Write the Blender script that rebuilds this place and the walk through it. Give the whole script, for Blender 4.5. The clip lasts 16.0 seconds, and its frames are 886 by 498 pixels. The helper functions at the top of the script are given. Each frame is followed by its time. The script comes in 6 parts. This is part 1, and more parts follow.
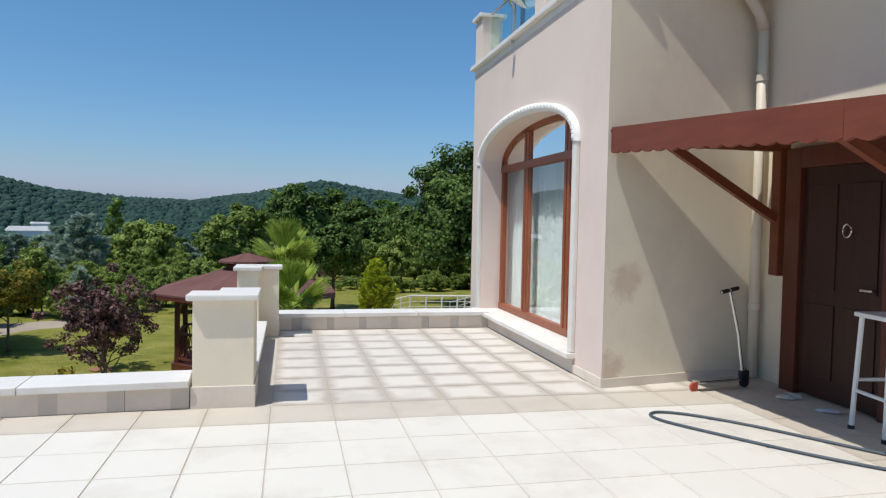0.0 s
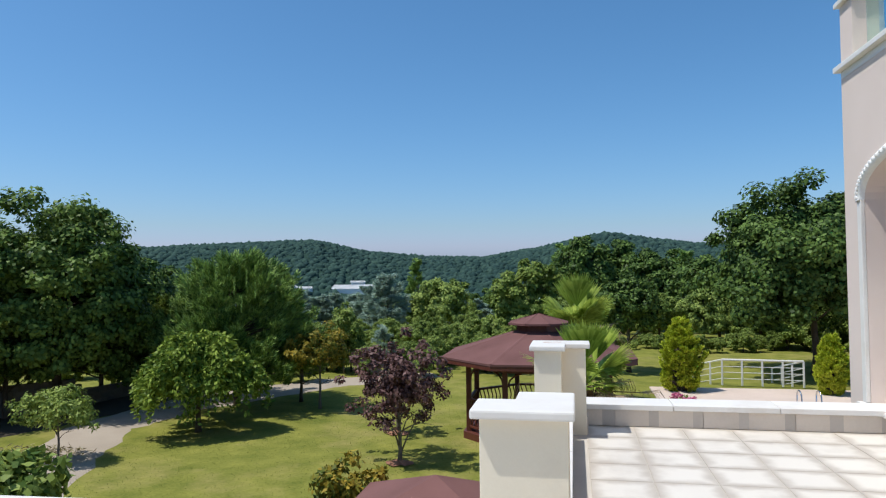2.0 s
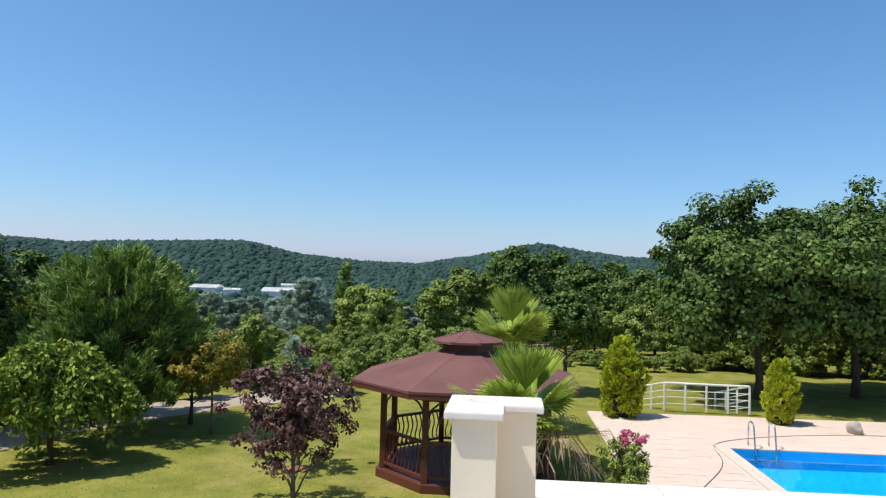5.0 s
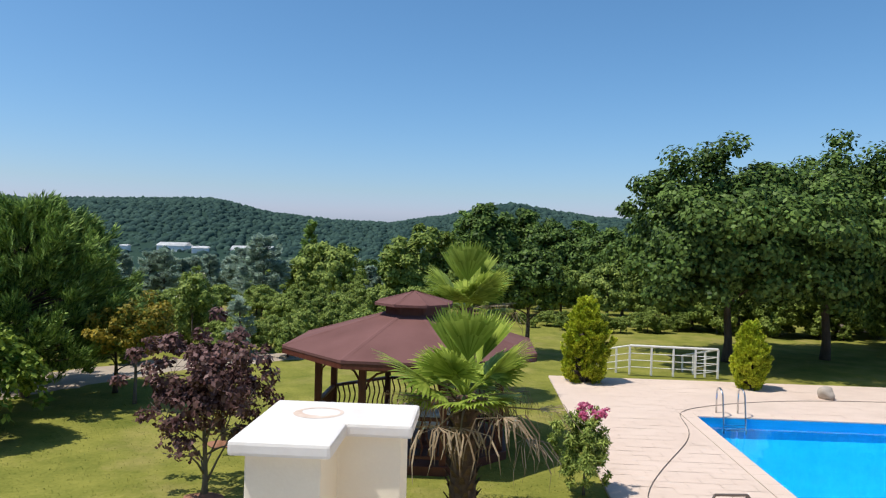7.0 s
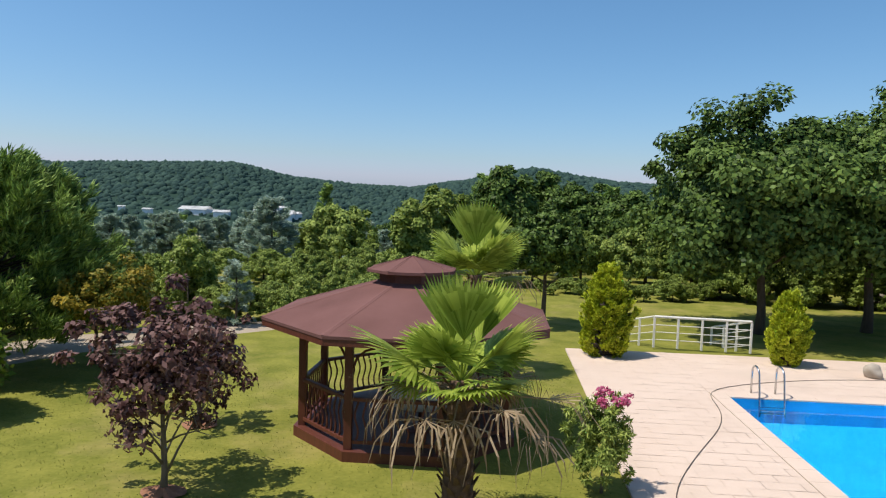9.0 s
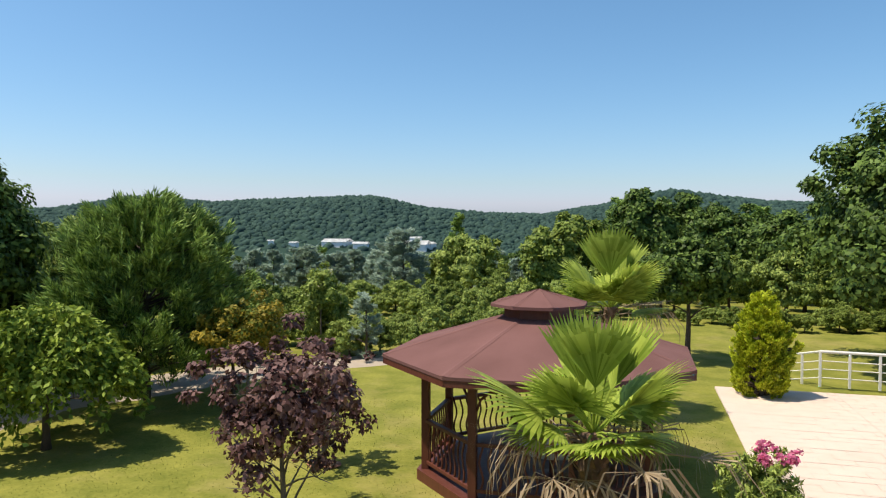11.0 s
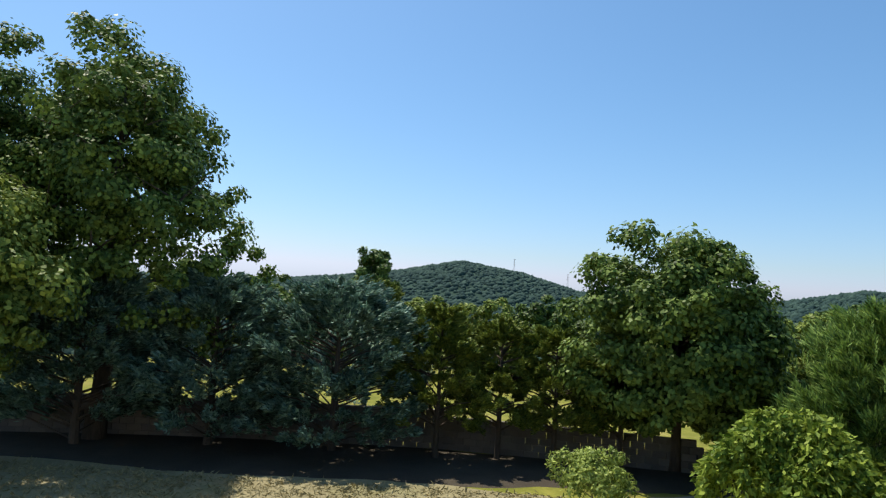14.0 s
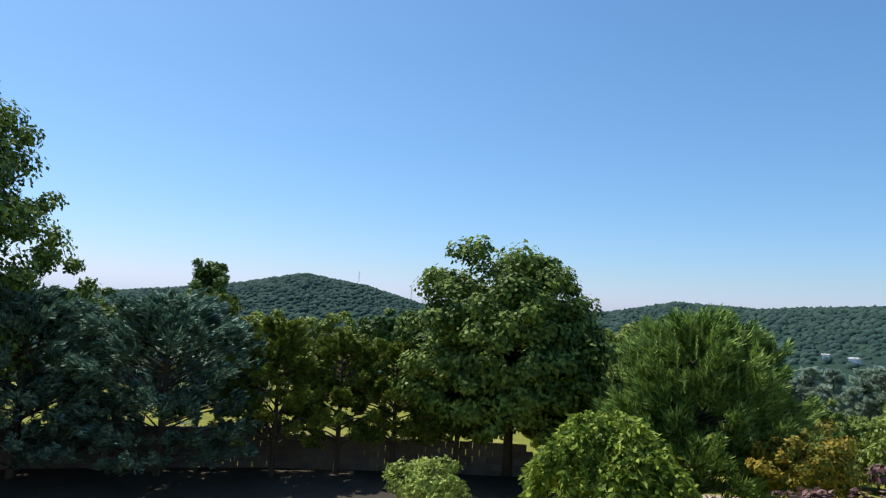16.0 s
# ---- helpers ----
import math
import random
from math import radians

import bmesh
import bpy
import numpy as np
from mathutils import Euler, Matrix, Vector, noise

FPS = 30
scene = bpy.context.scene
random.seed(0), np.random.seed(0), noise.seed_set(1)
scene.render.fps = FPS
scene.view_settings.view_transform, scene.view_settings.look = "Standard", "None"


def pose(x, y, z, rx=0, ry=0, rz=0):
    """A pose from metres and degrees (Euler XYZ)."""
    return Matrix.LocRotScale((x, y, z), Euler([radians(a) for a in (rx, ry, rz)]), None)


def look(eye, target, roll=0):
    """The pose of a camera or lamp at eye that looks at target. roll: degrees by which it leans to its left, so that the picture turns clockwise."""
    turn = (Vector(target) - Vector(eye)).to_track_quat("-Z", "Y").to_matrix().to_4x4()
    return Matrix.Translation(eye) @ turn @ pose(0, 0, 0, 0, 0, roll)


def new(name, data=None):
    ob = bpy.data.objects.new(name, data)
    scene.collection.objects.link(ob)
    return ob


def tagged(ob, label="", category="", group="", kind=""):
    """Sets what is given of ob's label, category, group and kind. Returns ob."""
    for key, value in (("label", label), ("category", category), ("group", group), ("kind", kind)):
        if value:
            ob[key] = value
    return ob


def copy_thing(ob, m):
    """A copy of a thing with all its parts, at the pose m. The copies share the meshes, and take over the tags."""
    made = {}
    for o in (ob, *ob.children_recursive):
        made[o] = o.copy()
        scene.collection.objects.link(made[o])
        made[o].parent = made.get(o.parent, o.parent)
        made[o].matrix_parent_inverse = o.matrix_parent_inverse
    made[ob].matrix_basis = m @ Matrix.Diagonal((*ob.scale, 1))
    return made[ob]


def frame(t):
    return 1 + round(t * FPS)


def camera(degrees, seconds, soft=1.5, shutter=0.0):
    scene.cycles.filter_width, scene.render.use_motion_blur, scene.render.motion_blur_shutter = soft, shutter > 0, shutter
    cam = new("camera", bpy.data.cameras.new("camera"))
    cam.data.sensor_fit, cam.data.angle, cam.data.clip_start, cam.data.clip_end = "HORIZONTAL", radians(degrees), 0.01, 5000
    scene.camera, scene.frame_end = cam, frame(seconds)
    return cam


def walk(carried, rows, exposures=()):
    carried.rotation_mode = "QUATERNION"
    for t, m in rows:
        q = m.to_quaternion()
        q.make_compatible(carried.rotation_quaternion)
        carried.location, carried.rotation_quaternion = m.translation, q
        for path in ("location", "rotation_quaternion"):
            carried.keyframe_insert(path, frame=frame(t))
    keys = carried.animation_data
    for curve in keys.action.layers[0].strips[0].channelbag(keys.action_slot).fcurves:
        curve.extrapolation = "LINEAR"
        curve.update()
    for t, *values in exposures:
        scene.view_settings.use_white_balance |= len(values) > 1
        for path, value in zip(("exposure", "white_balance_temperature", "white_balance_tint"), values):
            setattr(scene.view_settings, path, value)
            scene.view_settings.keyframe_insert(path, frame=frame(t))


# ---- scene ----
cam = camera(65.4, 16.0, soft=1.2)
PATH = [
    (0, (0.168, 0.542, 1.514), (0.603, 2.492, 1.434), 1.1),
    (0.5, (0.104, 1.047, 1.525), (0.116, 3.047, 1.549), 0.0),
    (1, (0.045, 1.581, 1.539), (-0.189, 3.567, 1.573), -1.4),
    (1.5, (0.005, 2.09, 1.592), (-0.41, 4.046, 1.632), -1.0),
    (2, (-0.058, 2.559, 1.63), (-0.43, 4.523, 1.698), -0.6),
    (2.5, (-0.074, 2.99, 1.631), (-0.573, 4.924, 1.727), 0.1),
    (3, (-0.123, 3.378, 1.651), (-0.591, 5.319, 1.754), 1.6),
    (3.5, (-0.223, 4.071, 1.641), (-0.569, 6.038, 1.747), 0.3),
    (4, (-0.222, 4.556, 1.669), (-0.536, 6.522, 1.86), 0.9),
    (4.5, (-0.217, 4.946, 1.667), (-0.422, 6.93, 1.814), 1.1),
    (6.8, (0.3, 6.95, 1.592), (0.14, 8.943, 1.57), 1.5),
    (7, (0.311, 7.119, 1.584), (0.205, 9.116, 1.556), 1.5),
    (7.5, (0.379, 7.576, 1.54), (0.295, 9.572, 1.447), 0.6),
    (8, (0.503, 8.028, 1.504), (0.335, 10.019, 1.413), 0.9),
    (8.2, (0.526, 8.22, 1.487), (0.39, 10.21, 1.339), 1.2),
    (10.3, (0.617, 9.49, 1.474), (0.289, 11.461, 1.378), 1.4),
    (10.5, (0.62, 9.547, 1.482), (0.253, 11.51, 1.376), 0.8),
    (11, (0.614, 9.626, 1.524), (0.07, 11.55, 1.467), 0.0),
    (11.5, (0.545, 9.61, 1.606), (-0.47, 11.333, 1.63), 0.4),
    (12, (0.513, 9.58, 1.672), (-0.76, 11.121, 1.75), 1.7),
    (12.5, (0.416, 9.58, 1.715), (-1.03, 10.959, 1.804), 1.8),
    (13, (0.297, 9.438, 1.732), (-1.332, 10.587, 1.895), 2.4),
    (13.5, (0.238, 9.484, 1.765), (-1.557, 10.349, 1.934), 2.3),
    (14, (0.233, 9.448, 1.74), (-1.66, 10.075, 1.894), 3.3),
    (14.5, (0.243, 9.475, 1.756), (-1.649, 10.103, 1.924), 3.3),
    (15, (0.239, 9.507, 1.776), (-1.563, 10.356, 1.954), 2.9),
    (15.5, (0.306, 9.492, 1.791), (-1.489, 10.346, 2.016), 3.0),
    (16, (0.389, 9.495, 1.765), (-1.313, 10.523, 1.979), 2.7),
]
walk(cam, [(t, look(eye, target, roll)) for t, eye, target, roll in PATH], [(0, -0.12, 6250, 8), (0.5, -0.1, 6050, 6), (1, -0.06, 6050, 4), (1.5, -0.02, 6150, 6), (2, 0.02, 6150, 8), (3, 0.12, 6300, 10), (4.5, 0.32, 6500, 10), (7, 0.15, 6500, 10), (8.2, 0.14, 6600, 10), (10.5, 0.32, 7100, 10), (11.5, 0.46, 7250, 10), (12.5, 0.42, 7200, 10), (16, 0.3, 6550, 10)])
# ---- world, sun and exposure ----
GZ = -2.7                      # level of the garden and the pool deck
world = bpy.data.worlds.new("world")
scene.world = world
world.use_nodes = True
wn = world.node_tree.nodes
sky = wn.new("ShaderNodeTexSky")
sky.sky_type = "NISHITA"
sky.sun_disc = False
TO_SUN = Vector((-0.40, -0.17, 0.90)).normalized()
sky.sun_elevation = math.asin(TO_SUN.z)
sky.sun_rotation = math.atan2(TO_SUN.x, TO_SUN.y)
sky.air_density, sky.dust_density, sky.ozone_density, sky.altitude = 1.0, 1.4, 3.0, 300
wn["Background"].inputs["Strength"].default_value = 0.11
sky_tint = wn.new("ShaderNodeMix")      # clear, dry summer air: a little bluer than the plain model
sky_tint.data_type, sky_tint.blend_type = "RGBA", "MULTIPLY"
sky_tint.inputs[0].default_value, sky_tint.inputs[7].default_value = 1.0, (0.81, 1.04, 1.21, 1)
world.node_tree.links.new(sky.outputs[0], sky_tint.inputs[6])
# dry haze: the sky loses red with depth of blue, and stays pale towards the horizon
sky_split, sky_join = wn.new("ShaderNodeSeparateColor"), wn.new("ShaderNodeCombineColor")
red_share, red_root, red_scale, red_cap, red_out = (wn.new("ShaderNodeMath") for _ in range(5))
red_share.operation, red_root.operation, red_scale.operation, red_out.operation = "DIVIDE", "POWER", "MULTIPLY", "MULTIPLY"
red_root.inputs[1].default_value, red_scale.inputs[1].default_value = 0.4, 1.53
world.node_tree.links.new(sky_tint.outputs[2], sky_split.inputs[0])
world.node_tree.links.new(sky_split.outputs[0], red_share.inputs[0])
world.node_tree.links.new(sky_split.outputs[2], red_share.inputs[1])
world.node_tree.links.new(red_share.outputs[0], red_root.inputs[0])
world.node_tree.links.new(red_root.outputs[0], red_scale.inputs[0])
world.node_tree.links.new(red_scale.outputs[0], red_out.inputs[0])
world.node_tree.links.new(sky_split.outputs[0], red_out.inputs[1])
red_most, blue_floor, blue_least = (wn.new("ShaderNodeMath") for _ in range(3))
red_most.operation, red_cap.operation, blue_floor.operation, blue_least.operation = "MULTIPLY", "MINIMUM", "MULTIPLY", "MAXIMUM"
red_most.inputs[1].default_value, blue_floor.inputs[1].default_value = 0.88, 1.24
world.node_tree.links.new(sky_split.outputs[1], red_most.inputs[0])
world.node_tree.links.new(sky_split.outputs[1], blue_floor.inputs[0])
world.node_tree.links.new(red_out.outputs[0], red_cap.inputs[0])
world.node_tree.links.new(red_most.outputs[0], red_cap.inputs[1])
world.node_tree.links.new(sky_split.outputs[2], blue_least.inputs[0])
world.node_tree.links.new(blue_floor.outputs[0], blue_least.inputs[1])
world.node_tree.links.new(red_cap.outputs[0], sky_join.inputs[0])
world.node_tree.links.new(sky_split.outputs[1], sky_join.inputs[1])
world.node_tree.links.new(blue_least.outputs[0], sky_join.inputs[2])
world.node_tree.links.new(sky_join.outputs[0], wn["Background"].inputs["Color"])
sun_data = bpy.data.lights.new("sun", "SUN")
sun_data.energy, sun_data.angle, sun_data.color = 4.2, radians(0.53), (1.0, 0.95, 0.87)
sun = new("sun", sun_data)
sun.matrix_world = look(TO_SUN * 60, (0, 0, 0))


# ---- materials ----
def pbr(name, dark, light, scale=3.0, fine=40.0, rough=0.7, bump=0.2, depth=0.01, metal=0.0, island=0.0, thing=0.0,
        stain=None, stain_scale=0.8, stain_amount=0.5, spec=0.4, stretch=(1, 1, 1), coords="Position", trans=0.0):
    """A surface with two scales of colour change, fine relief, optional stains and a change from piece to piece."""
    m = bpy.data.materials.new(name)
    m.use_nodes = True
    nt = m.node_tree
    n, l = nt.nodes, nt.links
    b = n["Principled BSDF"]
    if coords == "Position":
        src = n.new("ShaderNodeNewGeometry").outputs["Position"]
    else:
        src = n.new("ShaderNodeTexCoord").outputs[coords]
    mp = n.new("ShaderNodeMapping")
    mp.inputs["Scale"].default_value = stretch
    l.new(src, mp.inputs["Vector"])
    big = n.new("ShaderNodeTexNoise")
    big.inputs["Scale"].default_value, big.inputs["Detail"].default_value = scale, 4
    small = n.new("ShaderNodeTexNoise")
    small.inputs["Scale"].default_value, small.inputs["Detail"].default_value = fine, 3
    for t in (big, small):
        l.new(mp.outputs[0], t.inputs["Vector"])
    add = n.new("ShaderNodeMath")
    add.operation = "MULTIPLY_ADD"
    l.new(small.outputs["Fac"], add.inputs[0])
    add.inputs[1].default_value = 0.5
    half = n.new("ShaderNodeMath")
    half.operation = "MULTIPLY_ADD"
    l.new(big.outputs["Fac"], half.inputs[0])
    half.inputs[1].default_value, half.inputs[2].default_value = 1.1, -0.3
    l.new(half.outputs[0], add.inputs[2])
    fac = add.outputs[0]
    for amount, out in ((island, "island"), (thing, "thing")):
        if amount:
            r = (n.new("ShaderNodeNewGeometry").outputs["Random Per Island"] if out == "island" else n.new("ShaderNodeObjectInfo").outputs["Random"])
            s = n.new("ShaderNodeMath")
            s.operation = "MULTIPLY_ADD"
            l.new(r, s.inputs[0])
            s.inputs[1].default_value = amount
            s2 = n.new("ShaderNodeMath")
            s2.operation = "SUBTRACT"
            l.new(fac, s2.inputs[0])
            s2.inputs[1].default_value = amount / 2
            l.new(s2.outputs[0], s.inputs[2])
            fac = s.outputs[0]
    mix = n.new("ShaderNodeMix")
    mix.data_type = "RGBA"
    mix.inputs[6].default_value, mix.inputs[7].default_value = (*dark, 1), (*light, 1)
    l.new(fac, mix.inputs[0])
    colour = mix.outputs[2]
    if stain:
        st = n.new("ShaderNodeTexNoise")
        st.inputs["Scale"].default_value, st.inputs["Detail"].default_value, st.inputs["Roughness"].default_value = stain_scale, 6, 0.65
        l.new(src, st.inputs["Vector"])
        ramp = n.new("ShaderNodeMapRange")
        ramp.inputs[1].default_value, ramp.inputs[2].default_value, ramp.inputs[4].default_value = 0.5, 0.72, stain_amount
        l.new(st.outputs["Fac"], ramp.inputs[0])
        sm = n.new("ShaderNodeMix")
        sm.data_type = "RGBA"
        l.new(ramp.outputs[0], sm.inputs[0])
        l.new(colour, sm.inputs[6])
        sm.inputs[7].default_value = (*stain, 1)
        colour = sm.outputs[2]
    l.new(colour, b.inputs["Base Color"])
    b.inputs["Roughness"].default_value, b.inputs["Metallic"].default_value = rough, metal
    b.inputs["Specular IOR Level"].default_value = spec
    if trans:
        tr = n.new("ShaderNodeBsdfTranslucent")
        l.new(colour, tr.inputs["Color"])
        ms = n.new("ShaderNodeMixShader")
        ms.inputs[0].default_value = trans
        l.new(b.outputs[0], ms.inputs[1])
        l.new(tr.outputs[0], ms.inputs[2])
        l.new(ms.outputs[0], n["Material Output"].inputs["Surface"])
    if bump:
        bp = n.new("ShaderNodeBump")
        bp.inputs["Strength"].default_value, bp.inputs["Distance"].default_value = bump, depth
        l.new(add.outputs[0], bp.inputs["Height"])
        l.new(bp.outputs[0], b.inputs["Normal"])
    return m


def leafy(name, dark, light, trans=0.38, rough=0.5, island=0.9):
    return pbr(name, dark, light, scale=0.7, fine=6, rough=rough, bump=0, island=island, spec=0.12, trans=trans)


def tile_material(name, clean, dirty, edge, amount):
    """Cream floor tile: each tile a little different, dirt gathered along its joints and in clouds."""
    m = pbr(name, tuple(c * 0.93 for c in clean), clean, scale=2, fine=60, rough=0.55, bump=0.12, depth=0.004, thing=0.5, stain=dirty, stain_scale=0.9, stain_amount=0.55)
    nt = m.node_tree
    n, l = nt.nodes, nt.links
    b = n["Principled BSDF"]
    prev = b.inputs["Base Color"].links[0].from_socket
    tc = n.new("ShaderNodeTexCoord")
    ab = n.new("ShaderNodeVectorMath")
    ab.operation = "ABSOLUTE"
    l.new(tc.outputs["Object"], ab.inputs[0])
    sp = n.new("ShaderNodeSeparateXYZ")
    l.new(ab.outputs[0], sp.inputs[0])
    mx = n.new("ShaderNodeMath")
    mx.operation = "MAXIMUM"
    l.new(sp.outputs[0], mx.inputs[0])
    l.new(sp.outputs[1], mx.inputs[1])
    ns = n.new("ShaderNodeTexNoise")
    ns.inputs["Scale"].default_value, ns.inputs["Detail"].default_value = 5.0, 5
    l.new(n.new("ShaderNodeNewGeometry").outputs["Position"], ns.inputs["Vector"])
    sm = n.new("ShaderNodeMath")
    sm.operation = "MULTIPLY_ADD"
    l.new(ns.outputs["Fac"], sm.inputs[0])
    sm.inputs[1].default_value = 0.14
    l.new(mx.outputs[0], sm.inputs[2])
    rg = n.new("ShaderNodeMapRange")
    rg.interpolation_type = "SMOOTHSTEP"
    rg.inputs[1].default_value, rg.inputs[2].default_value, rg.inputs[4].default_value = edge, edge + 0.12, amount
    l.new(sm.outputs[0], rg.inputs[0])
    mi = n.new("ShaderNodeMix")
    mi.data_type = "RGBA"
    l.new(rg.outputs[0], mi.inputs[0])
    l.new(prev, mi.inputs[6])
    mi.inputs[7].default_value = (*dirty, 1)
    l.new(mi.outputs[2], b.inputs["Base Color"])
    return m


M_PINK = pbr("pink_stucco", (0.675, 0.555, 0.485), (0.745, 0.625, 0.555), scale=1.2, fine=90, rough=0.9, bump=0.35, depth=0.004, stain=(0.52, 0.42, 0.37), stain_scale=0.5, stain_amount=0.35, spec=0.2)
M_CREAM = pbr("cream_stucco", (0.76, 0.67, 0.52), (0.83, 0.75, 0.60), scale=1.2, fine=90, rough=0.9, bump=0.35, depth=0.004, stain=(0.50, 0.40, 0.31), stain_scale=0.9, stain_amount=0.35, spec=0.2)


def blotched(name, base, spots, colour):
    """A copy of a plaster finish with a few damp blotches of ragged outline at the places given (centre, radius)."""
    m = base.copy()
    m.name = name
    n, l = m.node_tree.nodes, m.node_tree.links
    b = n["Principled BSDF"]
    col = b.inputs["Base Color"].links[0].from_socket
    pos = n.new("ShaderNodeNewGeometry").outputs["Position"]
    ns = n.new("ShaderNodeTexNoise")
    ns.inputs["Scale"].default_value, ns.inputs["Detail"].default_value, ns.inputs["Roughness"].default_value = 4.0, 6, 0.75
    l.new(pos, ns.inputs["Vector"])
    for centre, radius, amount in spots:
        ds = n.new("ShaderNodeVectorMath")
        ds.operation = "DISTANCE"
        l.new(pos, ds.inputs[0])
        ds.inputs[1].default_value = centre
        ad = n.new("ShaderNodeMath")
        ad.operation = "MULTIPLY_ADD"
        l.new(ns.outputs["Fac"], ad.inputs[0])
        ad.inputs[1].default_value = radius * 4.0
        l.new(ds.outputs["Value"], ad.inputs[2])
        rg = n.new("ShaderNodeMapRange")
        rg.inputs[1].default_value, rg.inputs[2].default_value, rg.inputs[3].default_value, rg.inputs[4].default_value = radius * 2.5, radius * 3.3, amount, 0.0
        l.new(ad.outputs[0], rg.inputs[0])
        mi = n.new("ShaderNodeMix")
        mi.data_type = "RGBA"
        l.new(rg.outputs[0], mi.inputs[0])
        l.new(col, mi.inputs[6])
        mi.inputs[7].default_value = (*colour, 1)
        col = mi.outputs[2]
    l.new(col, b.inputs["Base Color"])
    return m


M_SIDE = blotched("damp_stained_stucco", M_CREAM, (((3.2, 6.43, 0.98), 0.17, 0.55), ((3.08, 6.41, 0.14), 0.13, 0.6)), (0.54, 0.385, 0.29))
M_WHITE = pbr("white_wall_paint", (0.74, 0.72, 0.70), (0.8, 0.79, 0.77), scale=1.5, fine=80, rough=0.85, bump=0.2, depth=0.003, spec=0.2)
M_MARBLE = pbr("white_marble_coping", (0.69, 0.645, 0.59), (0.78, 0.745, 0.70), scale=4, fine=25, rough=0.5, bump=0.1, depth=0.003, stain=(0.55, 0.47, 0.38), stain_scale=2.2, stain_amount=0.4, thing=0.3)
M_RUST = pbr("rusty_water_ring", (0.50, 0.33, 0.23), (0.74, 0.66, 0.58), scale=14, fine=60, rough=0.7, bump=0.05)
M_CLAD = pbr("grey_beige_cladding", (0.64, 0.55, 0.46), (0.75, 0.66, 0.56), scale=2.5, fine=50, rough=0.7, bump=0.1, depth=0.003, thing=0.7, stain=(0.46, 0.40, 0.34), stain_scale=1.6, stain_amount=0.4)
M_CLADDAMP = pbr("damp_stained_cladding", (0.50, 0.44, 0.38), (0.62, 0.55, 0.48), scale=3, fine=50, rough=0.7, bump=0.1, depth=0.003, thing=0.7)
M_GROUT = pbr("dirty_grout", (0.45, 0.40, 0.34), (0.57, 0.51, 0.44), scale=2, fine=60, rough=0.95, bump=0.1)
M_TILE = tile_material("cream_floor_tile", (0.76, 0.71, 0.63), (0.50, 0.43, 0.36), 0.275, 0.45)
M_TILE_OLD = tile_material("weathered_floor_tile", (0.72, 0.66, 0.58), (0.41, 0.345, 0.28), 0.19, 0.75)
# brown stained row; its darker tone also deepens the shade under the awning
M_TILE_ROW = tile_material("stained_and_shade_floor_tile", (0.62, 0.55, 0.46), (0.44, 0.37, 0.29), 0.24, 0.6)
M_TRIM = pbr("carved_plaster_trim", (0.74, 0.72, 0.68), (0.84, 0.82, 0.79), scale=25, fine=80, rough=0.8, bump=0.6, depth=0.012)
M_MAHOG = pbr("mahogany_frame", (0.20, 0.05, 0.018), (0.33, 0.095, 0.035), scale=3, fine=30, rough=0.4, bump=0.05, stretch=(6, 6, 0.6))
M_AWNING = pbr("stained_awning_wood", (0.12, 0.030, 0.014), (0.21, 0.056, 0.026), scale=4, fine=40, rough=0.5, bump=0.15, depth=0.004, stretch=(5, 0.7, 5))
M_DOOR = pbr("dark_wood_door", (0.022, 0.007, 0.006), (0.05, 0.016, 0.012), scale=4, fine=40, rough=0.4, bump=0.1, depth=0.003, stretch=(6, 6, 0.6))
M_DOORFRAME = pbr("dark_mahogany_door_frame", (0.075, 0.02, 0.012), (0.13, 0.036, 0.02), scale=4, fine=40, rough=0.4, bump=0.08, stretch=(6, 6, 0.6))
M_TIMBER = pbr("brown_garden_timber", (0.075, 0.02, 0.013), (0.16, 0.048, 0.03), scale=4, fine=35, rough=0.5, bump=0.15, depth=0.004, stretch=(4, 4, 0.8), thing=0.3)
M_SHINGLE = pbr("brown_felt_shingle", (0.12, 0.056, 0.048), (0.205, 0.10, 0.09), scale=1.3, fine=120, rough=0.95, bump=0.6, depth=0.006, thing=0.25, spec=0.2)
M_STEEL = pbr("brushed_steel", (0.5, 0.5, 0.5), (0.65, 0.65, 0.65), fine=60, rough=0.25, bump=0.02, metal=1.0)
M_DULL = pbr("dark_tube_metal", (0.16, 0.13, 0.11), (0.24, 0.2, 0.17), fine=60, rough=0.5, bump=0.05, metal=0.6)
M_RAIL = pbr("cream_painted_metal", (0.66, 0.64, 0.58), (0.76, 0.74, 0.68), fine=40, rough=0.45, bump=0.03)
M_BLACK = pbr("black_rubber", (0.015, 0.015, 0.016), (0.03, 0.03, 0.032), fine=40, rough=0.6, bump=0.05)
M_HOSE = pbr("blue_grey_hose_rubber", (0.045, 0.06, 0.075), (0.09, 0.11, 0.13), fine=40, rough=0.5, bump=0.05)
M_PLASTIC = pbr("white_plastic", (0.72, 0.71, 0.68), (0.8, 0.79, 0.76), fine=40, rough=0.4, bump=0.03)
M_PIPE = pbr("painted_downpipe", (0.62, 0.55, 0.44), (0.72, 0.65, 0.53), fine=40, rough=0.5, bump=0.05)
M_REDP = pbr("red_plastic", (0.4, 0.05, 0.03), (0.5, 0.08, 0.05), fine=40, rough=0.4, bump=0.02)
# pale blue-white that imitates the sky mirrored in the window panes
M_SKYSHEET = pbr("pale_reflection_sheet", (0.5, 0.55, 0.55), (0.66, 0.7, 0.69), scale=1.5, fine=20, rough=0.9, bump=0.15, stretch=(1, 8, 0.3))
